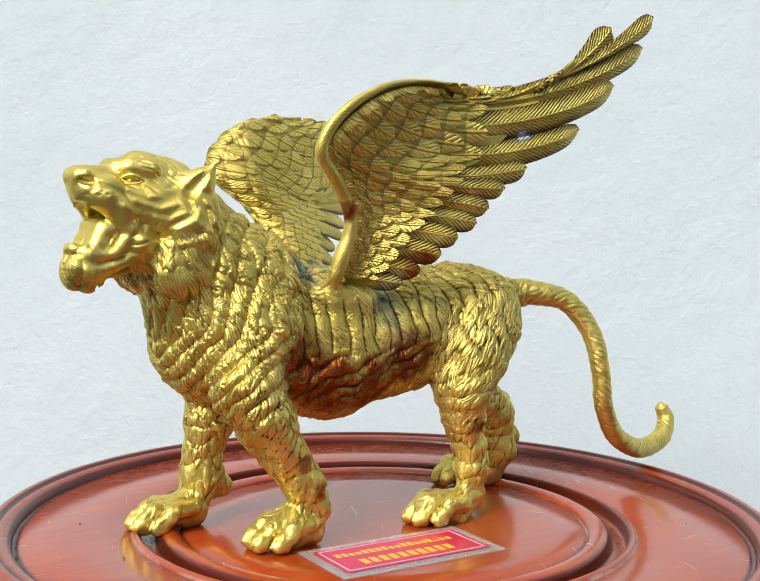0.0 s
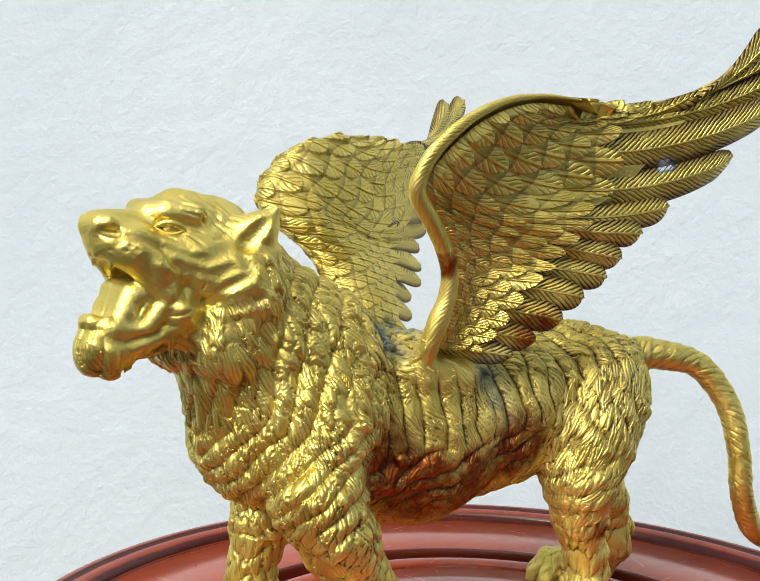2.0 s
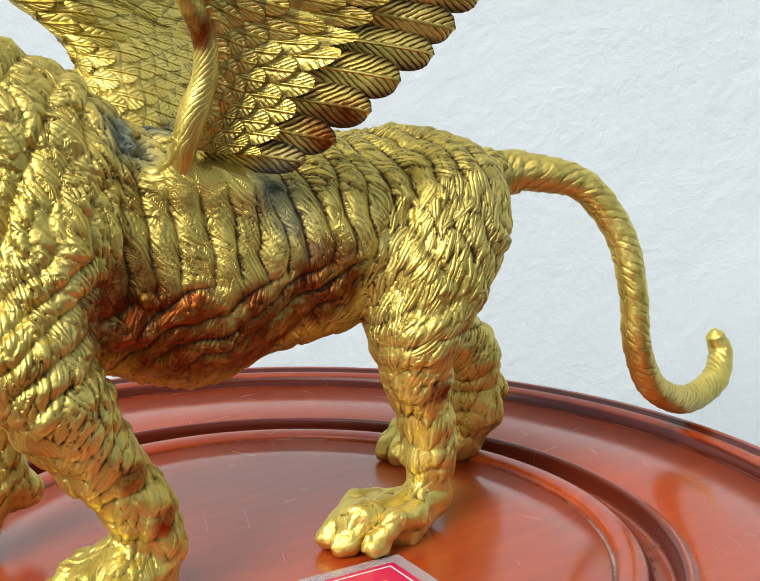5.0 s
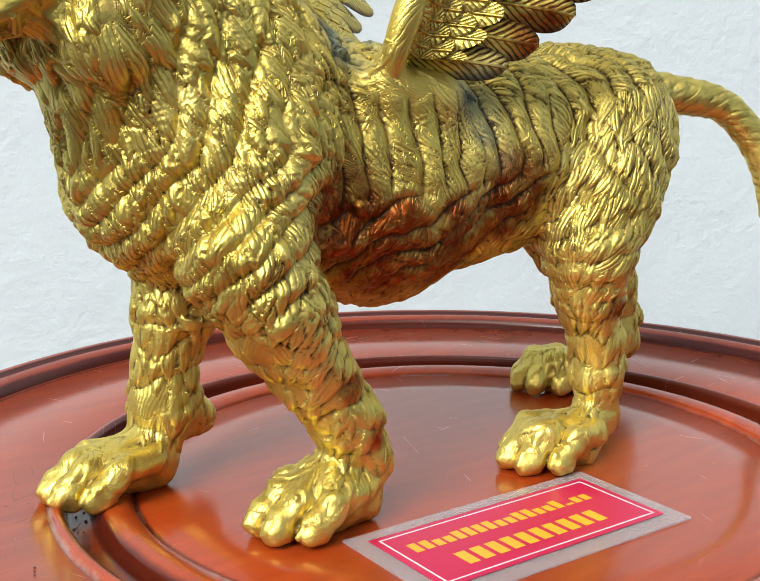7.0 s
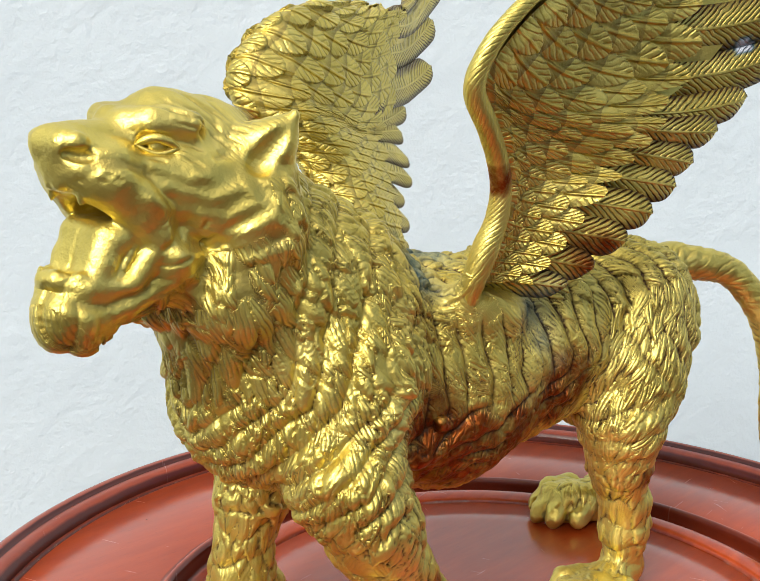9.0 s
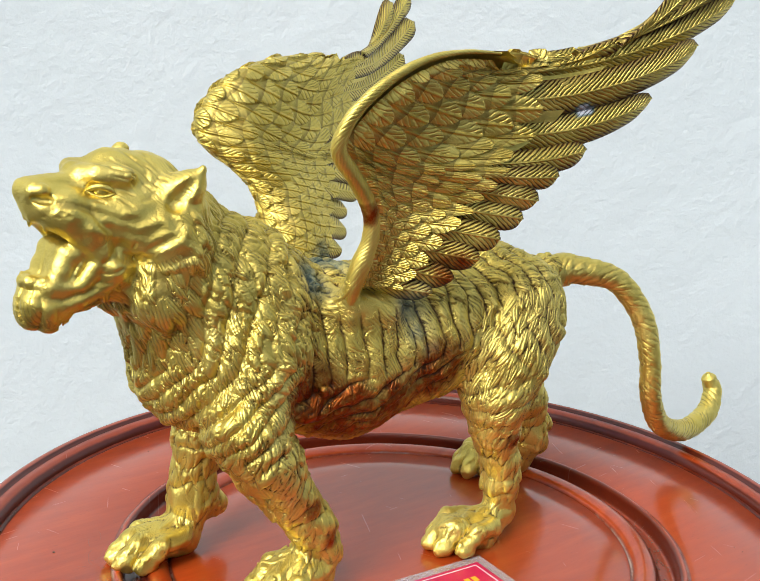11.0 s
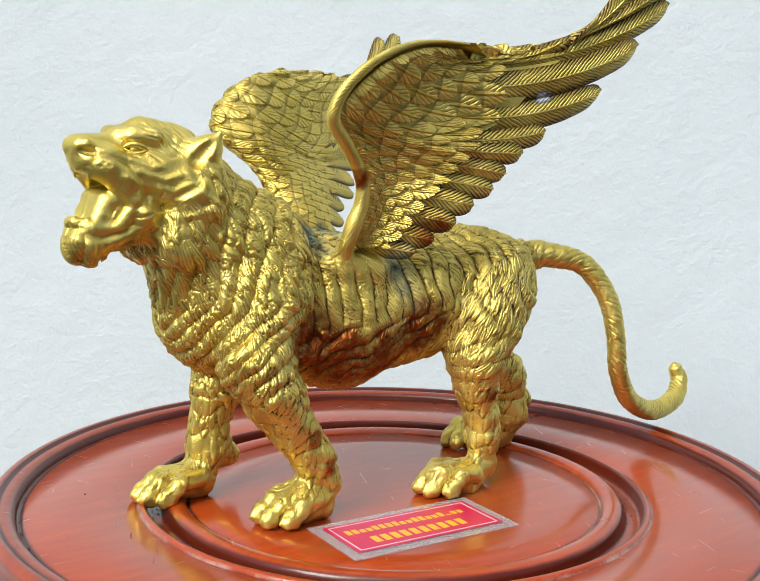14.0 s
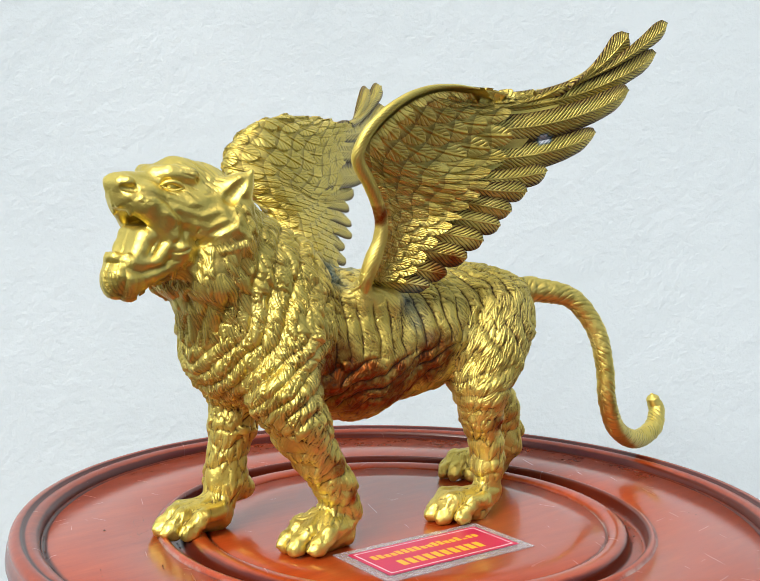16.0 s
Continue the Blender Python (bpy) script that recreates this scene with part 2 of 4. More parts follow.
def lathe(profile, steps=192):
    """A solid of revolution about z from rows of (radius, height), from the axis outwards and back to it."""
    bm = bmesh.new()
    rings = []
    for r, z in profile:
        if r < 1e-6:
            rings.append([bm.verts.new((0, 0, z))])
        else:
            rings.append([bm.verts.new((r * math.cos(2 * math.pi * k / steps), r * math.sin(2 * math.pi * k / steps), z)) for k in range(steps)])
    for a, b in zip(rings, rings[1:]):
        for k in range(steps):
            j = (k + 1) % steps
            if len(a) == 1:
                bm.faces.new((a[0], b[k], b[j]))
            elif len(b) == 1:
                bm.faces.new((a[k], b[0], a[j]))
            else:
                bm.faces.new((a[k], b[k], b[j], a[j]))
    bmesh.ops.recalc_face_normals(bm, faces=bm.faces)
    return bm


def box(sx, sy, sz, at=(0, 0, 0), bevel=0.0):
    bm = bmesh.new()
    bmesh.ops.create_cube(bm, size=1, matrix=Matrix.Translation(at) @ Matrix.Diagonal((sx, sy, sz, 1)))
    if bevel:
        bmesh.ops.bevel(bm, geom=bm.edges[:], offset=bevel, segments=2, affect="EDGES", profile=0.5)
    return bm


def arc(cx, cz, r, a0, a1, n=8, squash=1.0):
    return [(cx + r * math.cos(radians(a0 + (a1 - a0) * i / n)), cz + squash * r * math.sin(radians(a0 + (a1 - a0) * i / n))) for i in range(n + 1)]


# ---- the setting ----
WALL_Y = 1.20
wall = part("wall_north", box(9, 0.2, 5.0, (0, WALL_Y + 0.1, 2.5)), plaster, smooth=False)
tagged(wall, "white-painted rough plaster wall behind the table", "wall", kind="structure")
bm = bmesh.new()
bmesh.ops.create_grid(bm, x_segments=1, y_segments=1, size=400)
ground = part("ground", bm, concrete, smooth=False)
tagged(ground, "grey concrete ground under the table", "ground", kind="structure")

# never in view: added so that the gold mirrors something dark
far_side = part("unseen_wall_south", box(9, 0.2, 1.2, (0, -3.2, 0.6)), shade_wall, smooth=False)
tagged(far_side, "unseen grey wall behind the camera, added to darken reflections", "wall", kind="structure")

# ---- the round table ----
table = tagged(new("round_table"), "round red-brown lacquered wooden table with turned grooves", "table")
table.location = (*TABLE, 0)
disc = [(0.0, 0.0), (0.05, 0.0), (0.1, 0.0), (0.1228, 0.0), (0.1238, -0.0014), (0.1246, -0.0014)]
disc += arc(0.1310, -0.0010, 0.0062, 180, 20, 10, 0.62)
disc += [(0.1374, -0.0022), (0.1379, -0.0048), (0.1388, -0.0058), (0.1400, -0.0062), (0.1458, -0.0062), (0.1472, -0.0056), (0.1479, -0.0042)]
disc += [(0.1482, -0.001)] + arc(0.1505, 0.0010, 0.0022, 170, 20, 6)
disc += [(0.1532, 0.0004), (0.1545, 0.0012), (0.18, 0.0014), (0.2150, 0.0014), (0.2166, -0.0002), (0.2180, -0.0002), (0.2188, 0.0012)]
edge = [(0.2192, 0.0008)] + arc(0.2255, 0.0012, 0.0062, 180, 60, 8, 1.0)
edge += arc(0.2320, 0.0040, 0.0048, 120, -20, 10)
edge += [(0.2380, -0.001), (0.2385, -0.006), (0.2365, -0.011), (0.231, -0.018), (0.225, -0.024), (0.19, -0.026), (0.0, -0.026)]
disc += [(0.2190, -0.02), (0.0, -0.02)]
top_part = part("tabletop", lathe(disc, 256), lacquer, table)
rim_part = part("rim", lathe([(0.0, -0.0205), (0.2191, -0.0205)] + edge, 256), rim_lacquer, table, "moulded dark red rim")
post = [(0.0, -0.0265), (0.16, -0.0265), (0.17, -0.034), (0.16, -0.05), (0.07, -0.07), (0.05, -0.10), (0.055, -0.2), (0.085, -0.32), (0.05, -0.45),
        (0.06, -0.52), (0.16, -0.58), (0.19, -0.64), (0.20, -0.70), (0.0, -0.70)]
post_part = part("pedestal", lathe(post, 64), lacquer, table)
for ob in (top_part, rim_part, post_part):
    ob.location.z = TOP

# ---- the printed card ----
card = tagged(new("printed_card"), "laminated red card with yellow lettering lying on the table", "card")
card.matrix_world = pose(-0.0151, 0.5597, TOP + 0.0003, 0, 0, 32.3)
part("laminate", box(0.107, 0.052, 0.0006, (0.0535, 0.026, 0.0003)), card_film, card, "clear plastic laminate", smooth=False)
part("red_panel", box(0.0950, 0.0392, 0.0002, (0.0538, 0.0268, 0.00075)), card_red, card, "bright red printed panel", smooth=False)
for w, h, x, y in ((0.0895, 0.0006, 0.0538, 0.0096), (0.0895, 0.0006, 0.0538, 0.0440), (0.0006, 0.0350, 0.00905, 0.0268), (0.0006, 0.0350, 0.09855, 0.0268)):
    part("border_line", box(w, h, 0.0001, (x, y, 0.00093)), card_white, card, "thin white border line", smooth=False)


def bars(heights, x0, y0, step, wide):
    for i, h in enumerate(heights):
        part("lettering", box(wide, h, 0.0001, (x0 + i * step, y0 + h / 2, 0.00094)), card_yellow, card, "yellow lettering", smooth=False)


bars((0.0062, 0.006, 0.0045, 0.0045, 0.006, 0.0062, 0.006, 0.0062, 0.0045, 0.0045, 0.0062, 0.0062, 0.0045, 0.0045, 0.0062, 0.0014, 0.0045, 0.0045),
     0.0155, 0.0305, 0.00435, 0.0031)
bars((0.0085,) * 10, 0.0245, 0.0150, 0.0062, 0.0042)


# ---- dust, fibres and crumbs on the table ----
def litter():
    """Loose fibres and grit: thin bent threads, crumbs and a bank of dust in the groove."""
    rng = random.Random(11)
    bm = bmesh.new()

    def thread(x, y, z, length, lift):
        a, bend = rng.uniform(0, 6.3), rng.uniform(-2.5, 2.5)
        p, rings_ = Vector((x, y, z)), []
        for i in range(6):
            d = Vector((math.cos(a), math.sin(a), lift * math.sin(0.6 * i + 0.4)))
            up, sidew = Vector((0, 0, 0.00007)), Vector((-math.sin(a), math.cos(a), 0)) * 0.00007
            rings_.append([bm.verts.new(p + q) for q in (up, sidew, -sidew)])
            p = p + d * (length / 5)
            p.z = max(p.z, z)
            a += bend / 5
        for r0, r1 in zip(rings_, rings_[1:]):
            for k in range(3):
                bm.faces.new((r0[k], r0[(k + 1) % 3], r1[(k + 1) % 3], r1[k]))

    def crumb(x, y, z, r):
        m = pose(x, y, z, rng.uniform(0, 180), rng.uniform(0, 180), 0) @ Matrix.Diagonal((1, rng.uniform(0.5, 0.9), rng.uniform(0.4, 0.8), 1))
        bmesh.ops.create_icosphere(bm, subdivisions=1, radius=r, matrix=m)

    for i in range(70):
        a, r = radians(rng.gauss(6, 11)), rng.uniform(0.1395, 0.1470)
        (thread if i % 2 else crumb)(r * math.cos(a), r * math.sin(a), -0.0060, *((rng.uniform(0.003, 0.008), 0.6) if i % 2 else (rng.uniform(0.0003, 0.0009),)))
    for i in range(45):
        a, r = radians(rng.gauss(-163, 9)), rng.uniform(0.1390, 0.1470)
        (thread if i % 3 == 0 else crumb)(r * math.cos(a), r * math.sin(a), -0.0060, *((rng.uniform(0.003, 0.007), 0.4) if i % 3 == 0 else (rng.uniform(0.0003, 0.0008),)))
    for i in range(16):
        a, r = radians(rng.gauss(-166, 5)), rng.uniform(0.1500, 0.1680)
        thread(r * math.cos(a), r * math.sin(a), 0.0017, rng.uniform(0.004, 0.011), 0.5)
    for i in range(60):
        a = radians(rng.uniform(95, 215))
        r = rng.uniform(0.2166, 0.2180)
        crumb(r * math.cos(a), r * math.sin(a), 0.0001, rng.uniform(0.0002, 0.0007))
    for deg, r, size in ((-172.3, 0.1835, 0.0008), (145.4, 0.1931, 0.0006), (-148.8, 0.1651, 0.0006), (-147.9, 0.1660, 0.0005), (-147.0, 0.1668, 0.0005),
                         (-0.1, 0.1878, 0.0005), (1.5, 0.1850, 0.0004), (-135.5, 0.171, 0.0005), (-134.5, 0.1735, 0.0004), (-152, 0.196, 0.0004), (-149, 0.199, 0.0004)):
        crumb(r * math.cos(radians(deg)), r * math.sin(radians(deg)), 0.0016, size)
    ob = part("dust", bm, dust, None, smooth=False)
    ob.location = (*TABLE, TOP)
    return tagged(ob, "grey dust, crumbs and loose fibres lying on the table", "dust", kind="stuff")


litter()

# ---- the statue ----
BEAST = pose(0.003, 0.697, TOP, 0, 0, 214)
STEP = 0.0006


class Field:
    """A distance field on a grid, in which round forms are blended together."""

    def __init__(self, low, high, step):
        self.low, self.step = np.array(low), step
        self.n = np.ceil((np.array(high) - self.low) / step).astype(int) + 1
        self.d = np.full(self.n, 0.05, np.float32)

    def block(self, low, high):
        a = np.clip(np.floor((np.array(low) - self.low) / self.step).astype(int), 0, self.n)
        b = np.clip(np.ceil((np.array(high) - self.low) / self.step).astype(int) + 1, 0, self.n)
        sl = tuple(slice(i, j) for i, j in zip(a, b))
        axes = [(self.low[k] + self.step * np.arange(a[k], b[k])).astype(np.float32) for k in range(3)]
        return sl, np.meshgrid(*axes, indexing="ij", sparse=True)

    def cone(self, a, ra, b, rb, k=0.006, cut=False, flat=None):
        """A round cone from a to b; cut takes it away; flat: (direction, factor) squeezes it."""
        a, b = np.array(a, float), np.array(b, float)
        pad = max(ra, rb) + k + 0.003
        sl, (x, y, z) = self.block(np.minimum(a, b) - pad, np.maximum(a, b) + pad)
        ab = b - a
        q = [x - a[0], y - a[1], z - a[2]]
        t = np.clip((q[0] * ab[0] + q[1] * ab[1] + q[2] * ab[2]) / max(ab @ ab, 1e-9), 0, 1)
        q = [q[i] - t * ab[i] for i in range(3)]
        if flat is not None:
            w = np.array(flat[0], float) / np.linalg.norm(flat[0])
            s = (q[0] * w[0] + q[1] * w[1] + q[2] * w[2]) * (flat[1] - 1)
            q = [q[i] + s * w[i] for i in range(3)]
        d = np.sqrt(q[0] ** 2 + q[1] ** 2 + q[2] ** 2) - (ra + t * (rb - ra))
        old = self.d[sl]
        if cut:
            h = np.maximum(k - np.abs(old + d), 0) / k
            self.d[sl] = np.maximum(old, -d) + h * h * k / 4
        else:
            h = np.maximum(k - np.abs(old - d), 0) / k
            self.d[sl] = np.minimum(old, d) - h * h * k / 4

    def chain(self, rows, k=0.006):
        for (a, ra), (b, rb) in zip(rows, rows[1:]):
            self.cone(a, ra, b, rb, k)

    def ball(self, c, r, k=0.006, cut=False, flat=None):
        self.cone(c, r, c, r, k, cut, flat)

    def mesh(self):
        """Vertices and quads of the surface d = 0."""
        d, n = self.d, self.n
        ins = d < 0
        cells = np.zeros(n - 1, np.int8)
        corner = [(i, j, k) for i in (0, 1) for j in (0, 1) for k in (0, 1)]
        for i, j, k in corner:
            cells += ins[i:n[0] - 1 + i, j:n[1] - 1 + j, k:n[2] - 1 + k]
        idx = np.argwhere((cells > 0) & (cells < 8))
        val = {c: d[idx[:, 0] + c[0], idx[:, 1] + c[1], idx[:, 2] + c[2]] for c in corner}
        acc, cnt = np.zeros((len(idx), 3)), np.zeros(len(idx))
        for c in corner:
            for ax in range(3):
                if c[ax]:
                    continue
                e = list(c)
                e[ax] = 1
                va, vb = val[c], val[tuple(e)]
                m = (va < 0) != (vb < 0)
                t = np.where(m, va / np.where(m, va - vb, 1), 0)
                p = np.tile(np.array(c, float), (len(idx), 1))
                p[:, ax] += t
                acc[m] += p[m]
                cnt[m] += 1
        verts = self.low + self.step * (idx + acc / cnt[:, None])
        number = np.full(n - 1, -1, np.int32)
        number[tuple(idx.T)] = np.arange(len(idx))
        quads = []
        for ax in range(3):
            o1, o2 = [a for a in range(3) if a != ax]
            lo = [slice(1, n[a] - 1) for a in range(3)]
            lo[ax] = slice(0, n[ax] - 1)
            hi = list(lo)
            hi[ax] = slice(1, n[ax])
            A, B = ins[tuple(lo)], ins[tuple(hi)]
            e = np.argwhere(A != B)
            flip = A[tuple(e.T)]
            e = e + [0 if a == ax else 1 for a in range(3)]
            q = []
            for s1, s2 in ((0, 0), (-1, 0), (-1, -1), (0, -1)):
                f = e.copy()
                f[:, o1] += s1
                f[:, o2] += s2
                q.append(number[tuple(f.T)])
            q = np.stack(q, 1)
            if ax == 1:
                flip = ~flip
            q[~flip] = q[~flip][:, ::-1]
            quads.append(q)
        quads = np.concatenate(quads)
        return verts, quads[(quads >= 0).all(1)]


def vertex_normals(v, q):
    f = np.cross(v[q[:, 2]] - v[q[:, 0]], v[q[:, 3]] - v[q[:, 1]])
    nrm = np.zeros_like(v)
    for i in range(4):
        for a in range(3):
            nrm[:, a] += np.bincount(q[:, i], f[:, a], len(v))
    return nrm / np.maximum(np.linalg.norm(nrm, axis=1), 1e-12)[:, None]


HEAD = np.array((0.150, 0.004, 0.200))
HEAD_TURN = radians(13)


def head_at(a, b, c):
    """A place given forwards, to its left and up from the middle of the skull."""
    a = a - 0.0034 * float(smoothstep(0.028, 0.052, np.float64(a)))
    return HEAD + np.array((a * math.cos(HEAD_TURN) - b * math.sin(HEAD_TURN), a * math.sin(HEAD_TURN) + b * math.cos(HEAD_TURN), c))


def sculpt_head(F):
    F.ball(head_at(0.003, 0, -0.0025), 0.0220, 0.008)
    F.ball(head_at(0.0170, 0, 0.0070), 0.0142, 0.006)
    F.cone(head_at(0.020, 0, 0.0000), 0.0128, head_at(0.0520, 0, 0.0050), 0.0082, 0.006)
    for s in (-1, 1):
        F.cone(head_at(0.024, 0.008 * s, -0.007), 0.0115, head_at(0.000, 0.0172 * s, -0.013), 0.0168, 0.006)
        # upper lips down to the corner of the mouth
        F.chain([(head_at(0.0530, 0.0048 * s, 0.0005), 0.0074), (head_at(0.0455, 0.0076 * s, -0.0026), 0.0090), (head_at(0.0375, 0.0104 * s, -0.0090), 0.0078), (head_at(0.0320, 0.0125 * s, -0.0170), 0.0066)], 0.004)
        # ruff behind the cheeks
        F.chain([(head_at(-0.007, 0.0218 * s, -0.004), 0.0092), (head_at(-0.003, 0.0236 * s, -0.022), 0.0122), (head_at(0.005, 0.0180 * s, -0.041), 0.0134), (head_at(0.012, 0.007 * s, -0.0455), 0.0078)], 0.006)
        # brows and cheekbones
        F.chain([(head_at(0.0325, 0.0040 * s, 0.0120), 0.0044), (head_at(0.0290, 0.0098 * s, 0.0122), 0.0042), (head_at(0.0190, 0.0160 * s, 0.0112), 0.0042)], 0.004)
        F.cone(head_at(0.0330, 0.0092 * s, -0.0008), 0.0046, head_at(0.0170, 0.0170 * s, -0.0020), 0.0056, 0.006)
        # lower jaw
        F.chain([(head_at(0.0530, 0.0032 * s, -0.0390), 0.0086), (head_at(0.038, 0.0066 * s, -0.0378), 0.0068), (head_at(0.018, 0.0108 * s, -0.0340), 0.0088)], 0.005)
        F.ball(head_at(0.0250, 0.0126 * s, -0.0275), 0.0084, 0.004)
    F.ball(head_at(0.0552, 0, -0.0420), 0.0084, 0.004)
    # curls of the beard under the chin
    for i in range(7):
        for s in (-1, 1):
            F.ball(head_at(0.053 - 0.006 * i, (0.0046 + 0.0018 * i) * s, -0.0466 + 0.0020 * i), 0.0036, 0.0010)
    # open mouth, a broad tongue hanging over the lower lip, canines
    F.cone(head_at(0.030, 0, -0.0190), 0.0078, head_at(0.074, 0, -0.0168), 0.0122, 0.002, cut=True)
    F.cone(head_at(0.032, 0, -0.0290), 0.0045, head_at(0.054, 0, -0.0295), 0.0040, 0.002, cut=True)
    for s in (-1, 1):
        F.chain([(head_at(0.0605, 0.0018 * s, -0.0305), 0.0026), (head_at(0.0545, 0.0084 * s, -0.0335), 0.0028), (head_at(0.0420, 0.0120 * s, -0.0335), 0.0030), (head_at(0.0330, 0.0136 * s, -0.0250), 0.0038)], 0.0018)
        F.chain([(head_at(0.0575, 0.0018 * s, -0.0305), 0.0014), (head_at(0.0520, 0.0075 * s, -0.0325), 0.0014)], 0.0008)
    for b, d in ((0.0, -0.0008), (0.0035, 0.0), (-0.0035, 0.0), (0.0072, -0.0004), (-0.0072, -0.0004)):
        F.chain([(head_at(0.022, b, -0.0240 + d), 0.0056), (head_at(0.036, b, -0.0195 + d), 0.0050), (head_at(0.0450, b, -0.0205 + d), 0.0046), (head_at(0.0490, b, -0.0265 + d), 0.0040), (head_at(0.0535, b, -0.0315 + d), 0.0030)], 0.0030)
    for s in (-1, 1):
        F.cone(head_at(0.0545, 0.0058 * s, -0.0030), 0.0021, head_at(0.0550, 0.0062 * s, -0.0092), 0.0008, 0.0012)
        F.ball(head_at(0.0588, 0.0020 * s, -0.0040), 0.0013, 0.0008)
        F.ball(head_at(0.0570, 0.0070 * s, -0.0300), 0.0018, 0.001)
        for i in range(6):
            F.ball(head_at(0.0455 - 0.0014 * i, (0.0108 + 0.0002 * i) * s, -0.0300 + 0.0018 * i), 0.0014, 0.0005)
    F.cone(head_at(0.0500, 0, -0.0140), 0.0002, head_at(0.0555, 0, -0.0280), 0.0002, 0.0016, cut=True)
    # nose
    F.cone(head_at(0.0575, -0.0036, 0.0060), 0.0053, head_at(0.0575, 0.0036, 0.0060), 0.0053, 0.002)
    F.ball(head_at(0.0560, 0, -0.0005), 0.0054, 0.003)
    F.cone(head_at(0.0640, 0, 0.0020), 0.0004, head_at(0.0615, 0, -0.0060), 0.0005, 0.0014, cut=True)
    for s in (-1, 1):
        F.ball(head_at(0.0568, 0.0080 * s, 0.0076), 0.0030, 0.0014)
        F.cone(head_at(0.0600, 0.0068 * s, 0.0046), 0.0012, head_at(0.0555, 0.0104 * s, 0.0044), 0.0015, 0.0016, cut=True)
        # eyes between heavy lids
        eye, out, along = np.array((0.0290, 0.0120 * s, 0.0058)), np.array((0.62, 0.78 * s, 0.10)), np.array((-0.78, 0.62 * s, -0.14))
        F.cone(head_at(*(eye + 0.0034 * out - 0.0034 * along)), 0.0030, head_at(*(eye + 0.0034 * out + 0.0036 * along)), 0.0030, 0.0012, cut=True)
        # ears, hollow in front
        tip, blunt = (0.0138, 0.0014) if s > 0 else (0.0135, 0.0034)
        F.chain([(head_at(-0.002, 0.0195 * s, 0.0030), 0.0082), (head_at(-0.0062, 0.0256 * s, 0.0060), 0.0072), (head_at(-0.0100, 0.0308 * s, tip), blunt)], 0.003)
        if s > 0:
            F.cone(head_at(0.0040, 0.0300 * s, 0.0010), 0.0048, head_at(-0.0042, 0.0348 * s, tip - 0.002), 0.0032, 0.0012, cut=True)


def face_details():
    """Eyeballs, eyelids, canines and nostril rims of the head: lists of (vertices, faces, uv)."""
    out_list = []

    def bead(c, r, squash=1.0):
        us, vs = np.meshgrid(np.linspace(0, np.pi, 15), np.linspace(0, 2 * np.pi, 24, endpoint=False), indexing="ij")
        p = np.stack([np.sin(us) * np.cos(vs), np.sin(us) * np.sin(vs), squash * np.cos(us)], -1).reshape(-1, 3) * r + c
        f = [(a * 24 + b, (a + 1) * 24 + b, (a + 1) * 24 + (b + 1) % 24, a * 24 + (b + 1) % 24) for a in range(14) for b in range(24)]
        out_list.append((p, np.array(f), np.zeros((len(p), 2))))

    for s in (-1, 1):
        eye, out, along = np.array((0.0290, 0.0120 * s, 0.0058)), np.array((0.62, 0.78 * s, 0.10)), np.array((-0.78, 0.62 * s, -0.14))
        bead(head_at(*(eye - 0.0022 * out)), 0.0044)
        ends = [eye + 0.0016 * out - 0.0062 * along - (0, 0, 0.0008), eye + 0.0010 * out + 0.0064 * along]
        for lift, push, r in ((0.0023, 0.0026, 0.0014), (-0.0021, 0.0021, 0.0008)):
            pts = [ends[0]] + [ends[0] * (1 - t) + ends[1] * t + math.sin(math.pi * t) * ((0.0, 0.0, lift) + (push - 0.0014) * out) for t in (0.25, 0.5, 0.75)] + [ends[1]]
            out_list.append(tube([head_at(*p) for p in pts], [0.0007, r, r, r, 0.0007], 14, 8))
        for root, tip, r in (((0.0545, 0.0058, -0.0030), (0.0552, 0.0064, -0.0098), 0.0022), ((0.0590, 0.0022, -0.0030), (0.0596, 0.0024, -0.0056), 0.0013)):
            a, b = np.array(root) * (1, s, 1), np.array(tip) * (1, s, 1)
            out_list.append(tube([head_at(*(a + (b - a) * t)) for t in (0, 0.4, 0.75, 1)], [r, 0.8 * r, 0.5 * r, 0.1 * r], 12, 5))
    return out_list


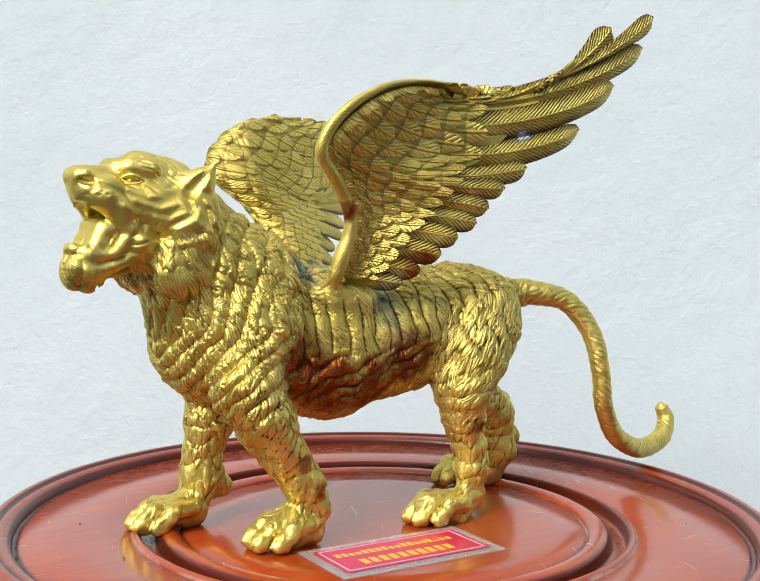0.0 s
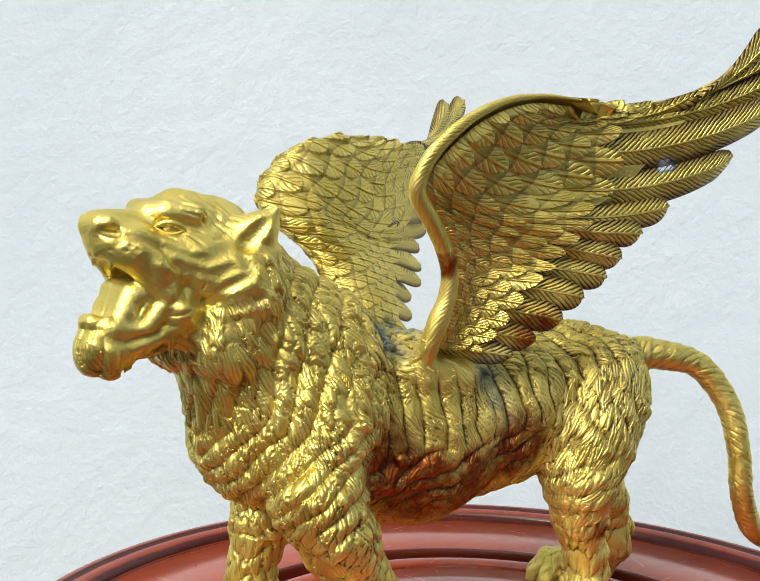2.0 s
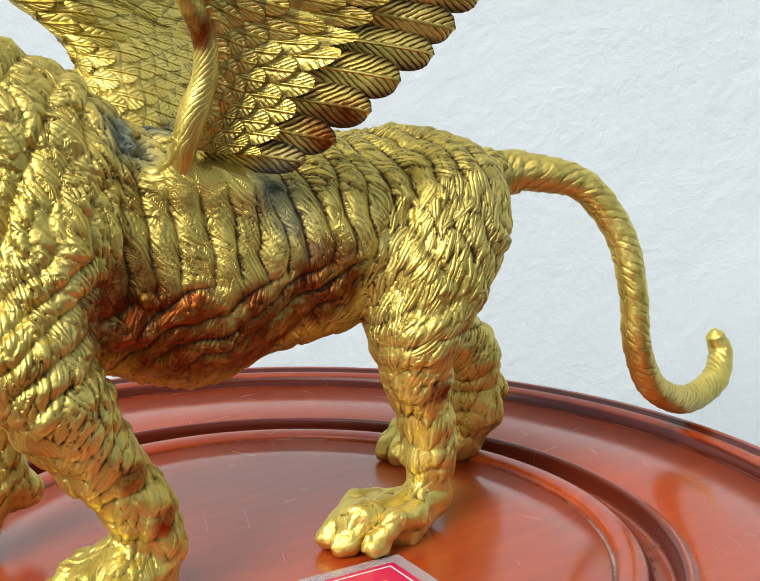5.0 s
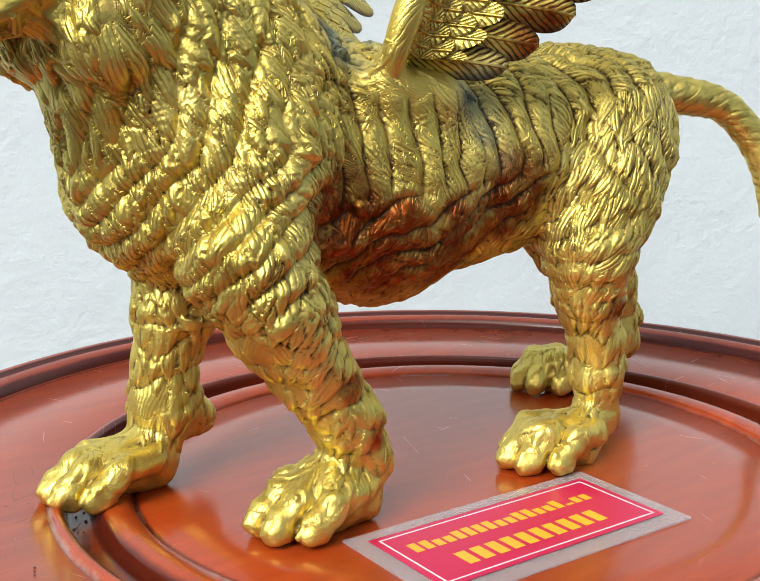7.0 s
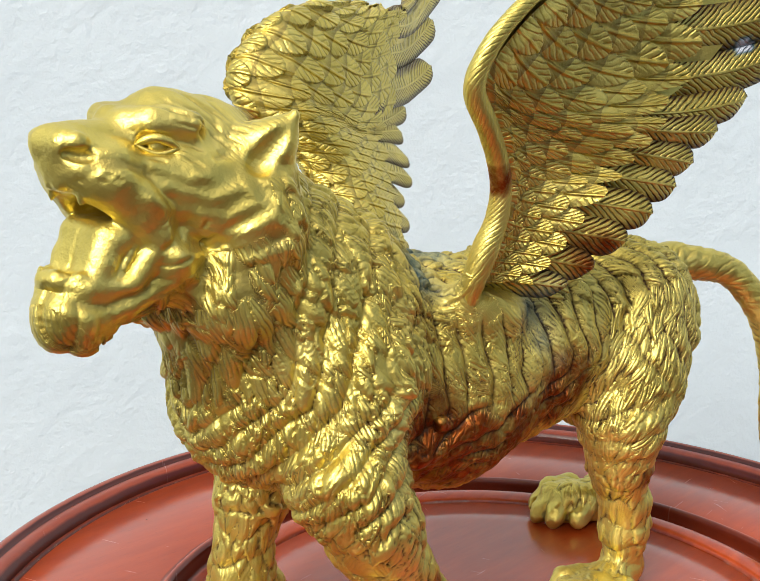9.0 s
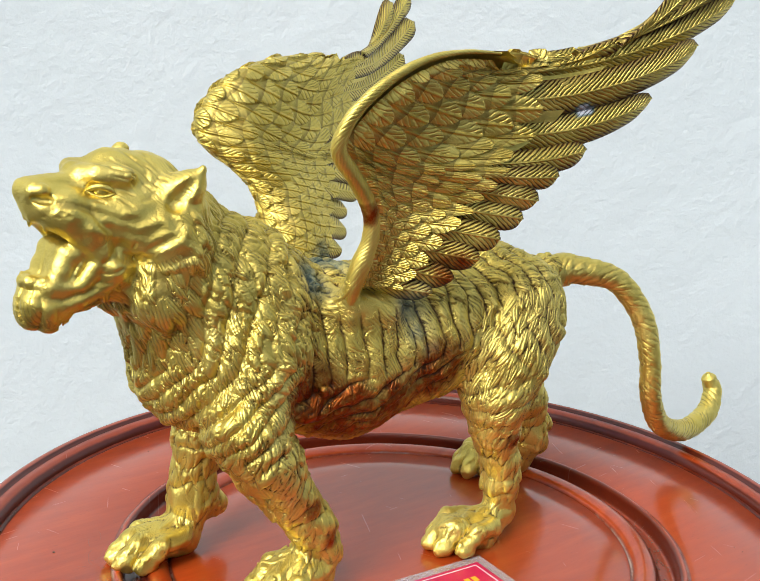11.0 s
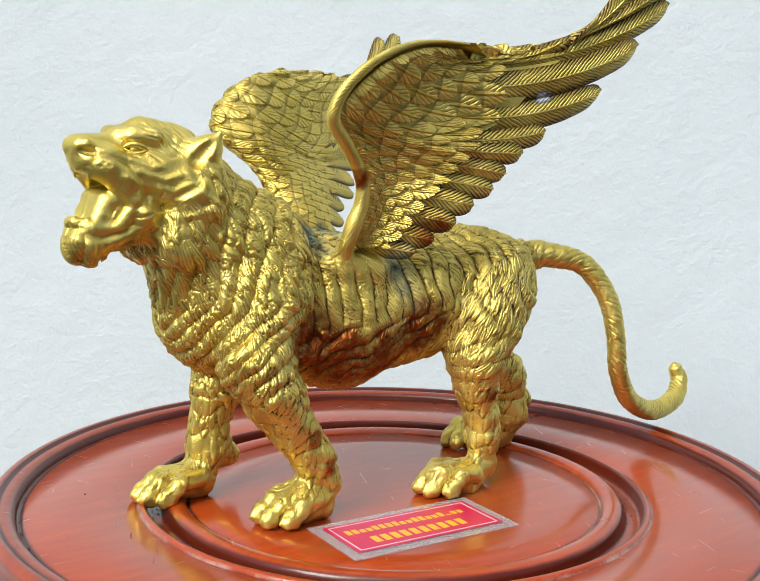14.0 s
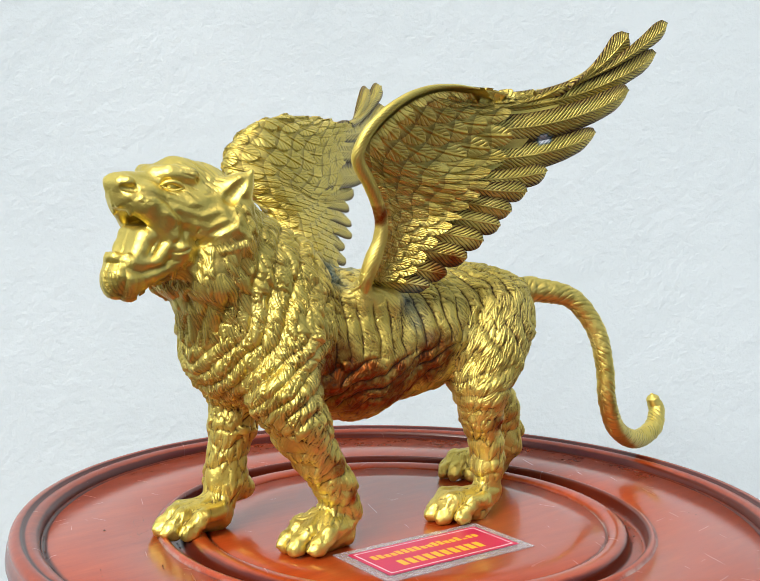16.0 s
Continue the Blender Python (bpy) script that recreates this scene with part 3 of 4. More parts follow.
# folds of skin on the head: height, width and line (forwards, up), the same on both sides
FOLDS = (
    (0.0016, 0.0016, ((0.0040, -0.0017), (0.0009, -0.0084), (0.0041, -0.0155), (0.0125, -0.0200), (0.0232, -0.0193))),
    (0.0012, 0.0015, ((0.0101, -0.0042), (0.0080, -0.0108), (0.0156, -0.0160), (0.0286, -0.0115))),
    (0.0010, 0.0014, ((0.0338, 0.0005), (0.0251, -0.0035), (0.0132, -0.0024))),
    (0.0010, 0.0014, ((0.0310, -0.0056), (0.0195, -0.0097), (0.0128, -0.0070))),
    (0.0014, 0.0018, ((0.0383, -0.0082), (0.0316, -0.0117), (0.0299, -0.0206))),
    (0.0013, 0.0016, ((-0.0026, -0.0022), (-0.0063, -0.0134), (-0.0012, -0.0246), (0.0116, -0.0288), (0.0276, -0.0249))),
    (0.0010, 0.0016, ((0.0326, -0.0215), (0.0252, -0.0311), (0.0145, -0.0375))),
    (-0.0010, 0.0010, ((0.0306, -0.0142), (0.0289, -0.0206), (0.0315, -0.0233))),
    (-0.0012, 0.0011, ((0.0580, -0.0365), (0.0480, -0.0385), (0.0360, -0.0350))),
    (-0.0009, 0.0009, ((0.0548, 0.0035), (0.0453, 0.0030), (0.0359, 0.0002))),
    (-0.0008, 0.0009, ((0.0522, 0.0016), (0.0430, 0.0010), (0.0353, -0.0016))),
)
CREASES = (
    (-0.0007, 0.0008, ((0.0493, 0.0106), (0.0424, 0.0100), (0.0365, 0.0075))),
    (-0.0007, 0.0009, ((0.0359, -0.0013), (0.0336, -0.0066), (0.0275, -0.0115))),
    (-0.0008, 0.0009, ((0.0215, 0.0175), (0.0170, 0.0136), (0.0180, 0.0090))),
    (-0.0008, 0.0009, ((0.0121, 0.0190), (0.0081, 0.0141), (0.0095, 0.0086))),
    (-0.0008, 0.0009, ((0.0044, 0.0166), (0.0023, 0.0113), (0.0072, 0.0076))),
    (-0.0009, 0.0010, ((0.0147, 0.0021), (0.0107, 0.0027))),
    (-0.0007, 0.0009, ((0.0320, 0.0190), (0.0281, 0.0175), (0.0218, 0.0135))),
    (-0.0006, 0.0006, ((0.0520, 0.0000), (0.0516, -0.0001))),
    (-0.0006, 0.0006, ((0.0493, -0.0010), (0.0489, -0.0011))),
    (-0.0006, 0.0006, ((0.0471, -0.0024), (0.0466, -0.0025))),
    (-0.0006, 0.0006, ((0.0548, -0.0026), (0.0544, -0.0027))),
    (-0.0006, 0.0006, ((0.0506, -0.0028), (0.0501, -0.0030))),
)


def fold_height(fwd, up):
    """Height of the folds and creases of the head."""
    h = np.zeros(len(fwd))
    for amp, wide, line in FOLDS + CREASES:
        best = np.full(len(fwd), 1.0)
        for (a0, c0), (a1, c1) in zip(line, line[1:]):
            t = np.clip(((fwd - a0) * (a1 - a0) + (up - c0) * (c1 - c0)) / ((a1 - a0) ** 2 + (c1 - c0) ** 2), 0, 1)
            best = np.minimum(best, np.hypot(fwd - a0 - t * (a1 - a0), up - c0 - t * (c1 - c0)))
        h += amp * 0.7 * np.exp(-(best / (1.3 * wide)) ** 2)
    return h


def sculpt_body():
    F = Field((-0.140, -0.075, -0.004), (0.226, 0.075, 0.234), STEP)
    # back
    F.chain([((0.1014, -0.0001, 0.1346), 0.0340), ((0.0505, 0.0000, 0.1188), 0.0327), ((-0.0115, 0.0000, 0.1212), 0.0306), ((-0.0564, -0.0008, 0.1221), 0.0318), ((-0.0789, -0.0001, 0.1213), 0.0231)], 0.016)
    # belly
    F.chain([((0.1153, -0.0024, 0.1201), 0.0370), ((0.0439, 0.0009, 0.1059), 0.0370), ((-0.0079, 0.0002, 0.1130), 0.0318), ((-0.0497, 0.0000, 0.1143), 0.0284)], 0.016)
    # neck
    F.chain([((0.1036, 0.0000, 0.1473), 0.0353), ((0.1243, 0.0020, 0.1565), 0.0314), ((0.1380, 0.0030, 0.1800), 0.0255)], 0.01)
    # throat
    F.chain([((0.1107, 0.0000, 0.1200), 0.0296), ((0.1419, 0.0030, 0.1523), 0.0222)], 0.01)
    # near shoulder
    F.chain([((0.1060, 0.0220, 0.1240), 0.0265), ((0.1132, 0.0340, 0.0942), 0.0182)], 0.01)
    # near foreleg
    F.chain([((0.1118, 0.0361, 0.0909), 0.0173), ((0.1031, 0.0378, 0.0717), 0.0145), ((0.0916, 0.0374, 0.0545), 0.0116), ((0.0793, 0.0376, 0.0358), 0.0105), ((0.0718, 0.0375, 0.0209), 0.0100)], 0.006)
    # near fore foot
    F.chain([((0.0755, 0.0379, 0.0081), 0.0095), ((0.0860, 0.0371, 0.0108), 0.0118), ((0.0930, 0.0365, 0.0095), 0.0095)], 0.005)
    # far shoulder
    F.chain([((0.1030, -0.0290, 0.1180), 0.0255), ((0.1046, -0.0329, 0.0893), 0.0163)], 0.01)
    # far foreleg
    F.chain([((0.1011, -0.0327, 0.0877), 0.0135), ((0.1042, -0.0342, 0.0617), 0.0136), ((0.1077, -0.0343, 0.0485), 0.0101), ((0.1093, -0.0340, 0.0281), 0.0125)], 0.006)
    # far fore foot
    F.chain([((0.1081, -0.0344, 0.0212), 0.0085), ((0.1180, -0.0315, 0.0095), 0.0098), ((0.1360, -0.0295, 0.0088), 0.0090)], 0.005)
    # far dewclaw
    F.chain([((0.0955, -0.0370, 0.0200), 0.0070), ((0.1030, -0.0355, 0.0260), 0.0080)], 0.006)
    # near hip
    F.chain([((-0.0584, 0.0199, 0.1241), 0.0302), ((-0.0473, 0.0294, 0.1030), 0.0246)], 0.01)
    # near hind leg
    F.chain([((-0.0423, 0.0315, 0.1012), 0.0179), ((-0.0369, 0.0360, 0.0823), 0.0174), ((-0.0369, 0.0364, 0.0633), 0.0115), ((-0.0431, 0.0362, 0.0453), 0.0090), ((-0.0451, 0.0358, 0.0315), 0.0089), ((-0.0448, 0.0356, 0.0202), 0.0077)], 0.006)
    # near hind foot
    F.chain([((-0.0457, 0.0359, 0.0118), 0.0089), ((-0.0271, 0.0379, 0.0043), 0.0109), ((-0.0075, 0.0413, 0.0100), 0.0087)], 0.005)
    # far hip
    F.chain([((-0.0640, -0.0140, 0.1180), 0.0260), ((-0.0660, -0.0220, 0.0940), 0.0200)], 0.01)
    # far hind leg
    F.chain([((-0.0660, -0.0220, 0.0940), 0.0190), ((-0.0820, -0.0180, 0.0720), 0.0145), ((-0.1038, -0.0121, 0.0563), 0.0116), ((-0.1083, -0.0120, 0.0271), 0.0111), ((-0.1066, -0.0173, 0.0151), 0.0101)], 0.006)
    # far hind foot
    F.chain([((-0.1057, -0.0217, 0.0093), 0.0115), ((-0.0878, -0.0260, 0.0101), 0.0088), ((-0.0824, -0.0301, 0.0093), 0.0081)], 0.005)
    # far hock
    F.chain([((-0.1167, -0.0081, 0.0362), 0.0053), ((-0.1166, -0.0082, 0.0365), 0.0048)], 0.003)
    # hollows behind the elbow and the shoulder, in front of the thigh and under the ribs
    for rows in ([((0.0945, 0.060, 0.078), 0.0065), ((0.0935, 0.058, 0.094), 0.0090), ((0.0920, 0.056, 0.108), 0.0080), ((0.0860, 0.0560, 0.124), 0.0050)],
                 [((0.0010, 0.050, 0.084), 0.0060), ((-0.0048, 0.052, 0.099), 0.0060), ((-0.0150, 0.054, 0.115), 0.0050), ((-0.0270, 0.055, 0.125), 0.0030)]):
        for (a, ra), (b, rb) in zip(rows, rows[1:]):
            F.cone(a, ra, b, rb, 0.007, cut=True)
    # a fold of skin along the belly
    F.chain([((0.084, 0.0335, 0.0935), 0.0040), ((0.0635, 0.0345, 0.098), 0.0052), ((0.040, 0.0345, 0.109), 0.0046), ((0.024, 0.036, 0.117), 0.0024)], 0.006)
    # crests of muscle: the forearm, the thigh and the knee
    F.chain([((0.119, 0.044, 0.094), 0.0100), ((0.110, 0.0455, 0.076), 0.0076), ((0.099, 0.0445, 0.062), 0.0052)], 0.007)
    F.chain([((-0.066, 0.036, 0.118), 0.0120), ((-0.052, 0.040, 0.096), 0.0110), ((-0.037, 0.044, 0.082), 0.0080)], 0.008)
    sculpt_head(F)
    # toes and claws
    for x, y, heel in ((0.1030, 0.0365, 0.0135), (0.1465, -0.0295, 0.0130), (-0.0050, 0.0400, 0.0115), (-0.0790, -0.0310, 0.0130)):
        for dx, dy, big in ((-0.003, -0.0125, 0.92), (0.0045, -0.0046, 1.04), (0.0040, 0.0046, 1.0), (-0.0045, 0.0128, 0.95)):
            F.cone((x + dx - 0.0210, y + 0.72 * dy, heel), 0.0048, (x + dx - 0.0085, y + 0.95 * dy, 0.0128), 0.0046 * big, 0.0035)
            F.ball((x + dx - 0.0070, y + dy, 0.0128), 0.0051 * big, 0.0016, flat=((0, 1, 0), 1.08))
            F.cone((x + dx - 0.0048, y + dy, 0.0098), 0.0050 * big, (x + dx - 0.0004, y + dy, 0.0076), 0.0050 * big, 0.0012)
            F.cone((x + dx - 0.0008, y + dy, 0.0056), 0.0053 * big, (x + dx + 0.0018, y + dy, 0.0050), 0.0048 * big, 0.0008)
            F.cone((x + dx + 0.0040, y + dy, 0.0088), 0.0016, (x + dx + 0.0066, y + dy, 0.0050), 0.0010, 0.0006)
    # stud cast on the flank
    F.cone((0.0745, 0.0395, 0.1052), 0.0022, (0.0715, 0.0395, 0.1052), 0.0022, 0.001)
    # the wings' roots stand on long pads
    for s in (-1, 1):
        F.cone((0.056, 0.031 * s, 0.142), 0.0066, (0.036, 0.031 * s, 0.140), 0.0080, 0.010)
        F.cone((0.059, 0.032 * s, 0.144), 0.0055, (0.0590, 0.0380 * s, 0.156), 0.0042, 0.006)
    # the tail's root
    F.cone((-0.080, 0, 0.126), 0.016, (-0.102, 0.003, 0.1365), 0.0098, 0.010)
    return F.mesh()


def smoothstep(a, b, x):
    t = np.clip((x - a) / (b - a), 0, 1)
    return t * t * (3 - 2 * t)


def noise_at(p, scale):
    """Smooth noise at the rows of p."""
    return np.array([noise.noise(Vector(q)) for q in (np.asarray(p) * scale).tolist()])


def rope_fur(across, along, wave, pitch, spacing, slant, seed):
    """Smooth wandering ridges of cast fur, nicked slantwise on their trailing side. across, along: places in metres; wave: wander of the ridges.
    Returns the height from 0 to 1, the depth of the valleys and nicks, and the place across the slanted strands."""
    phase = (across + wave) / pitch
    number = np.floor(phase)
    part_ = phase - number
    rough = np.sin(number * 12.9898 + seed) * 43758.5453
    shift = rough - np.floor(rough)
    round_ = 1 - np.abs(2 * part_ - 1) ** 2.2
    # each ridge swells and thins along its length
    swell = 0.88 + 0.12 * np.sin(along / (0.0065 + 0.004 * shift) + 40 * shift + 250 * wave)
    # nicks between the locks: sharp on one side, fading over the crest
    turn = slant + 0.25 * np.sin(along / 0.009 + 17 * shift)
    strand = part_ * pitch * np.cos(turn) - along * np.sin(turn) + 0.02 * shift
    step = strand / spacing + 0.9 * np.sin(strand / (2.7 * spacing) + 9 * shift) * 0.5 + 120 * wave
    saw = step - np.floor(step)
    odd = np.sin(np.floor(step) * 78.233 + number * 37.719 + seed) * 24634.6345
    odd -= np.floor(odd)
    where = np.minimum(smoothstep(0.02, 0.30, part_ - 0.35 * odd + 0.1), 1 - smoothstep(0.93, 1.0, part_))
    nick = (1 - smoothstep(0.0, 0.30, saw)) * where * smoothstep(0.15, 0.5, odd)
    lift = (saw - 0.5) * where * 0.22
    height = round_ * swell + 0.6 * lift * round_ ** 0.5 - 0.10 * nick
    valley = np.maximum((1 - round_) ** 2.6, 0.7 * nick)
    return height, valley, strand


def lay_locks(v, nrm, flow, seeds, size, slim, amp, rng):
    """Pointed locks of fur that lie over one another like shingles, the upper over the lower.
    Returns the height, the dark of the seams and the place across the strands."""
    height, seam, across = np.zeros(len(v)), np.zeros(len(v)), np.zeros(len(v))
    cell = 0.0125
    key = np.floor((v - v.min(0)) / cell).astype(int) + 1
    dims = key.max(0) + 2
    code = (key[:, 0] * dims[1] + key[:, 1]) * dims[2] + key[:, 2]
    order = np.argsort(code, kind="stable")
    sorted_code = code[order]
    offs = np.array([(i * dims[1] + j) * dims[2] + k for i in (-1, 0, 1) for j in (-1, 0, 1) for k in (-1, 0, 1)])
    seeds = seeds[np.argsort(v[seeds, 2] + 0.5 * v[seeds, 0] + rng.normal(0, 0.004, len(seeds)))]
    for sd in seeds:
        lo, hi = np.searchsorted(sorted_code, code[sd] + offs), np.searchsorted(sorted_code, code[sd] + offs, "right")
        near = np.concatenate([order[a:b] for a, b in zip(lo, hi)])
        f, n0 = flow[sd], nrm[sd]
        b = np.cross(n0, f)
        turn = rng.normal(0.0, 0.15)
        f, b = f * math.cos(turn) + b * math.sin(turn), b * math.cos(turn) - f * math.sin(turn)
        q = v[near] - v[sd]
        L = size[sd] * rng.uniform(0.75, 1.25)
        W = L * slim[sd] * rng.uniform(0.8, 1.25)
        x = (q @ f) / L + 0.5
        w = q @ b - rng.uniform(-0.12, 0.12) * L * np.sin(np.pi * (x + rng.uniform(0, 0.4)))
        wide = W * (0.6 + 0.4 * np.sin(np.pi * np.clip(x + 0.1, 0, 1))) * np.clip(1 - (np.maximum(x - 0.45, 0) / 0.55) ** 2, 0, 1) ** 0.75 + 1e-6
        ok = (x > 0) & (x < 1) & (np.abs(w) < wide) & (nrm[near] @ n0 > 0.1)
        if not ok.any():
            continue
        x, w, near = x[ok], w[ok], near[ok]
        e = np.abs(w / wide[ok])
        h = amp[sd] * rng.uniform(0.65, 1.2) * (0.30 + 0.70 * np.sin(np.pi * np.minimum(0.62 * x, 0.5))) * (1 - 0.75 * e ** 2.4) * (1 - 0.5 * smoothstep(0.8, 1.0, x))
        top = h > 0.55 * height[near]
        m = near[top]
        height[m], across[m] = h[top], w[top] + rng.uniform(0, 0.0014)
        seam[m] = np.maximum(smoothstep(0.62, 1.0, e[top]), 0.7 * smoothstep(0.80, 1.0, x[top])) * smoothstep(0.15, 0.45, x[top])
    return height, seam, across


def grow_fur(v, nrm, rng):
    """The coat of the casting: returns the height, the place along and across the strands, how furry, how much dark
    wash and shade to paint, and how far to sink each vertex.
    """
    s, y, z = v.T
    rel = v - HEAD
    fwd = rel[:, 0] * math.cos(HEAD_TURN) + rel[:, 1] * math.sin(HEAD_TURN)
    side = np.abs(rel[:, 1] * math.cos(HEAD_TURN) - rel[:, 0] * math.sin(HEAD_TURN))
    up = rel[:, 2]
    head = 1 - smoothstep(0.046, 0.058, np.linalg.norm(rel - (0.016, 0.003, -0.010), axis=1) + 0.25 * np.maximum(-fwd, 0))
    # bare skin: the muzzle, the cheeks as far as the ruff, the brow and the crown
    face = head * np.maximum(smoothstep(-0.004, 0.010, fwd - 0.35 * np.maximum(-up - 0.018, 0) * 4), smoothstep(-0.010, 0.002, up))
    paw = 1 - smoothstep(0.010, 0.021, z)
    broad = noise_at(v, 55)
    fine = noise_at(v, 170)
    ay = np.abs(y)
    # regions of the coat
    leg = 1 - smoothstep(0.066, 0.086, z + 0.25 * np.maximum(-s - 0.01, 0) - 0.10 * np.maximum(s - 0.07, 0))
    edge = 0.0885 - 0.35 * np.maximum(z - 0.120, 0) + 0.004 * broad
    mane = smoothstep(-0.004, 0.004, s - edge) * (1 - leg) * (1 - head)
    line = -0.0005 - 0.70 * np.maximum(z - 0.092, 0) - 0.9 * np.maximum(z - 0.126, 0)
    thigh = smoothstep(-0.003, 0.003, line - s) * (1 - leg) * (1 - smoothstep(0.132, 0.146, z))
    trunk = (1 - leg) * (1 - head) * (1 - mane) * (1 - thigh)
    low = trunk * (1 - smoothstep(0.104, 0.114, z + 0.10 * (s - 0.03) + 0.004 * broad))
    high = trunk - low
    clump = noise_at(v + 3.0, 85)
    wave = 0.0030 * broad + 0.0016 * clump + 0.0004 * fine
    layers = []
    # the mane: ropes down the shoulder that swing forward over the breast
    swing = 0.95 * np.maximum(0.122 - z, 0)
    layers.append((mane, 0.0022, *rope_fur(s - swing - 0.55 * ay + 0.22 * (z - 0.15), -z - 0.3 * s, 1.2 * wave, 0.0128, 0.0040, 0.60, 1.0)))
    # ribs on the flank
    layers.append((high, 0.0026, *rope_fur(s - 0.10 * z - 0.25 * np.maximum(z - 0.14, 0), -z + 0.6 * np.maximum(0.04 - ay, 0), wave, 0.0098, 0.0038, 0.55, 2.0)))
    # slanting folds of the belly
    layers.append((low, 0.0027, *rope_fur((z + 0.48 * s) * 0.90 + 0.3 * np.maximum(0.03 - ay, 0), (0.48 * z - s) * 0.90, 1.3 * wave, 0.0085, 0.0040, -0.60, 3.0)))
    # the thigh: bands that level out to rings at the knee
    lean = 0.12 + 1.1 * smoothstep(0.080, 0.135, z)
    layers.append((thigh, 0.0014, *rope_fur((z + lean * (s + 0.04)) / np.sqrt(1 + lean ** 2), (lean * z - s) / np.sqrt(1 + lean ** 2) + 0.5 * ay, 1.5 * wave, 0.0100, 0.0034, 0.85, 4.0)))
    # the legs: low uneven rings
    layers.append((leg * (1 - paw), 0.0009, *rope_fur(z + 0.45 * s + 0.3 * y, s - 0.8 * y, 2.6 * wave, 0.0105, 0.0045, 0.9, 5.0)))
    height, valley, across = np.zeros(len(v)), np.zeros(len(v)), np.zeros(len(v))
    best = np.zeros(len(v))
    for mask, amp, h, dark, strand in layers:
        height += mask * amp * h
        valley += mask * dark
        take = mask > best
        across[take], best[take] = strand[take], mask[take]
    valley *= 1 - 0.55 * leg
    root = 1 - smoothstep(0.009, 0.017, np.linalg.norm(np.stack([(s - 0.048) * 0.55, ay - 0.034, z - 0.150], 1), axis=1))
    height *= 1 - 0.85 * root
    valley *= 1 - 0.8 * root
    # locks, laid along the coat
    away = v - head_at(0.055, 0, 0.012)
    away /= np.linalg.norm(away, axis=1)[:, None]
    away[:, 2] -= 0.25 + 0.5 * smoothstep(0.010, 0.020, side)
    top = smoothstep(0.128, 0.150, z)
    lower = 1 - smoothstep(0.100, 0.125, z)
    collar = head * (1 - face)
    flow = np.zeros_like(v)
    for mask, fx, fz in ((mane, -0.50 + 0.40 * lower, -0.9 + 0 * z), (high, -0.50 - 0.35 * top, -0.85 + 0.35 * top), (low, 0.30 + 0 * z, -0.9 + 0 * z),
                         (thigh, 0.45 + 0 * z, -0.85 + 0 * z), (leg, 0.15 + 0 * z, -1 + 0 * z)):
        flow += mask[:, None] * np.stack([fx, 0 * z, fz], 1)
    flow = flow * (1 - head[:, None]) + away * head[:, None]
    flow -= nrm * (flow * nrm).sum(1)[:, None]
    flow /= np.maximum(np.linalg.norm(flow, axis=1), 1e-9)[:, None]
    size = 0.0240 * mane + 0.0150 * high + 0.0130 * low + 0.0150 * thigh + 0.0120 * leg + 0.0115 * head
    slim = 0.19 * mane + 0.17 * high + 0.19 * low + 0.16 * thigh + 0.22 * leg + 0.26 * head
    lift = (0.0029 * mane + (0.0005 + 0.0010 * top) * high + 0.0007 * low + 0.0012 * thigh + 0.0013 * leg) * (1 - 0.9 * root) + 0.0020 * collar
    lift *= (1 - 0.95 * paw) * (1 - face)
    seeds = rng.choice(len(v), 5200, replace=False)
    seeds = seeds[(lift[seeds] > 0.00015) & (rng.random(len(seeds)) < 1 - 0.35 * leg[seeds])]
    locks, seam, strand = lay_locks(v, nrm, flow, seeds, size, slim, lift, rng)
    height += locks
    laid = locks > 0
    across[laid] = strand[laid]
    # dark wash and shade painted between the ropes and locks
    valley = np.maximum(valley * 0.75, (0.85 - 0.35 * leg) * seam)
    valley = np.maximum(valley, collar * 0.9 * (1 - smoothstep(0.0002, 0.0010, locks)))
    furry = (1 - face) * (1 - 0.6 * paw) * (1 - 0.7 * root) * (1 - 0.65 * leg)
    wash_shade = valley * (1 - 0.75 * face) * (1 - 0.8 * paw)
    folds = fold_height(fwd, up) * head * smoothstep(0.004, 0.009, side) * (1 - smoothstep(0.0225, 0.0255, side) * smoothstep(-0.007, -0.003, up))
    wash_shade = np.maximum(wash_shade, head * smoothstep(0.0002, 0.0008, -folds))
    # soft wrinkles that ring the corner of the mouth
    gap = np.hypot(fwd - 0.034, up + 0.014) + 0.0016 * clump + 0.0020 * broad
    furrow = np.exp(-(np.abs((gap / 0.0042) % 1.0 - 0.5) * 0.0042 / 0.0006) ** 2) * smoothstep(-0.25, 0.25, fine + 0.6 * broad)
    furrow *= face * smoothstep(0.003, 0.010, side) * (1 - smoothstep(0.026, 0.040, fwd)) * smoothstep(0.008, 0.014, gap) * (1 - smoothstep(0.0215, 0.0240, side))
    folds -= 0.0008 * furrow
    wash_shade = np.maximum(wash_shade, 0.8 * furrow)
    height += folds + (0.0005 * fine + 0.0006 * clump) * face * (1 - 0.8 * smoothstep(0.0215, 0.0240, side))
    height += (broad * (0.0008 + 0.0010 * mane) + clump * 0.0006) * (1 - 0.8 * face) * (1 - paw) + (0.0002 + 0.0009 * paw) * fine * (1 - face) + 0.0009 * clump * paw
    # fine wrinkles of the cheeks ring the corner of the mouth
    ring = np.hypot(fwd - 0.034, up + 0.014) + 0.0022 * np.sin(230 * up + 170 * fwd) + 0.0015 * broad
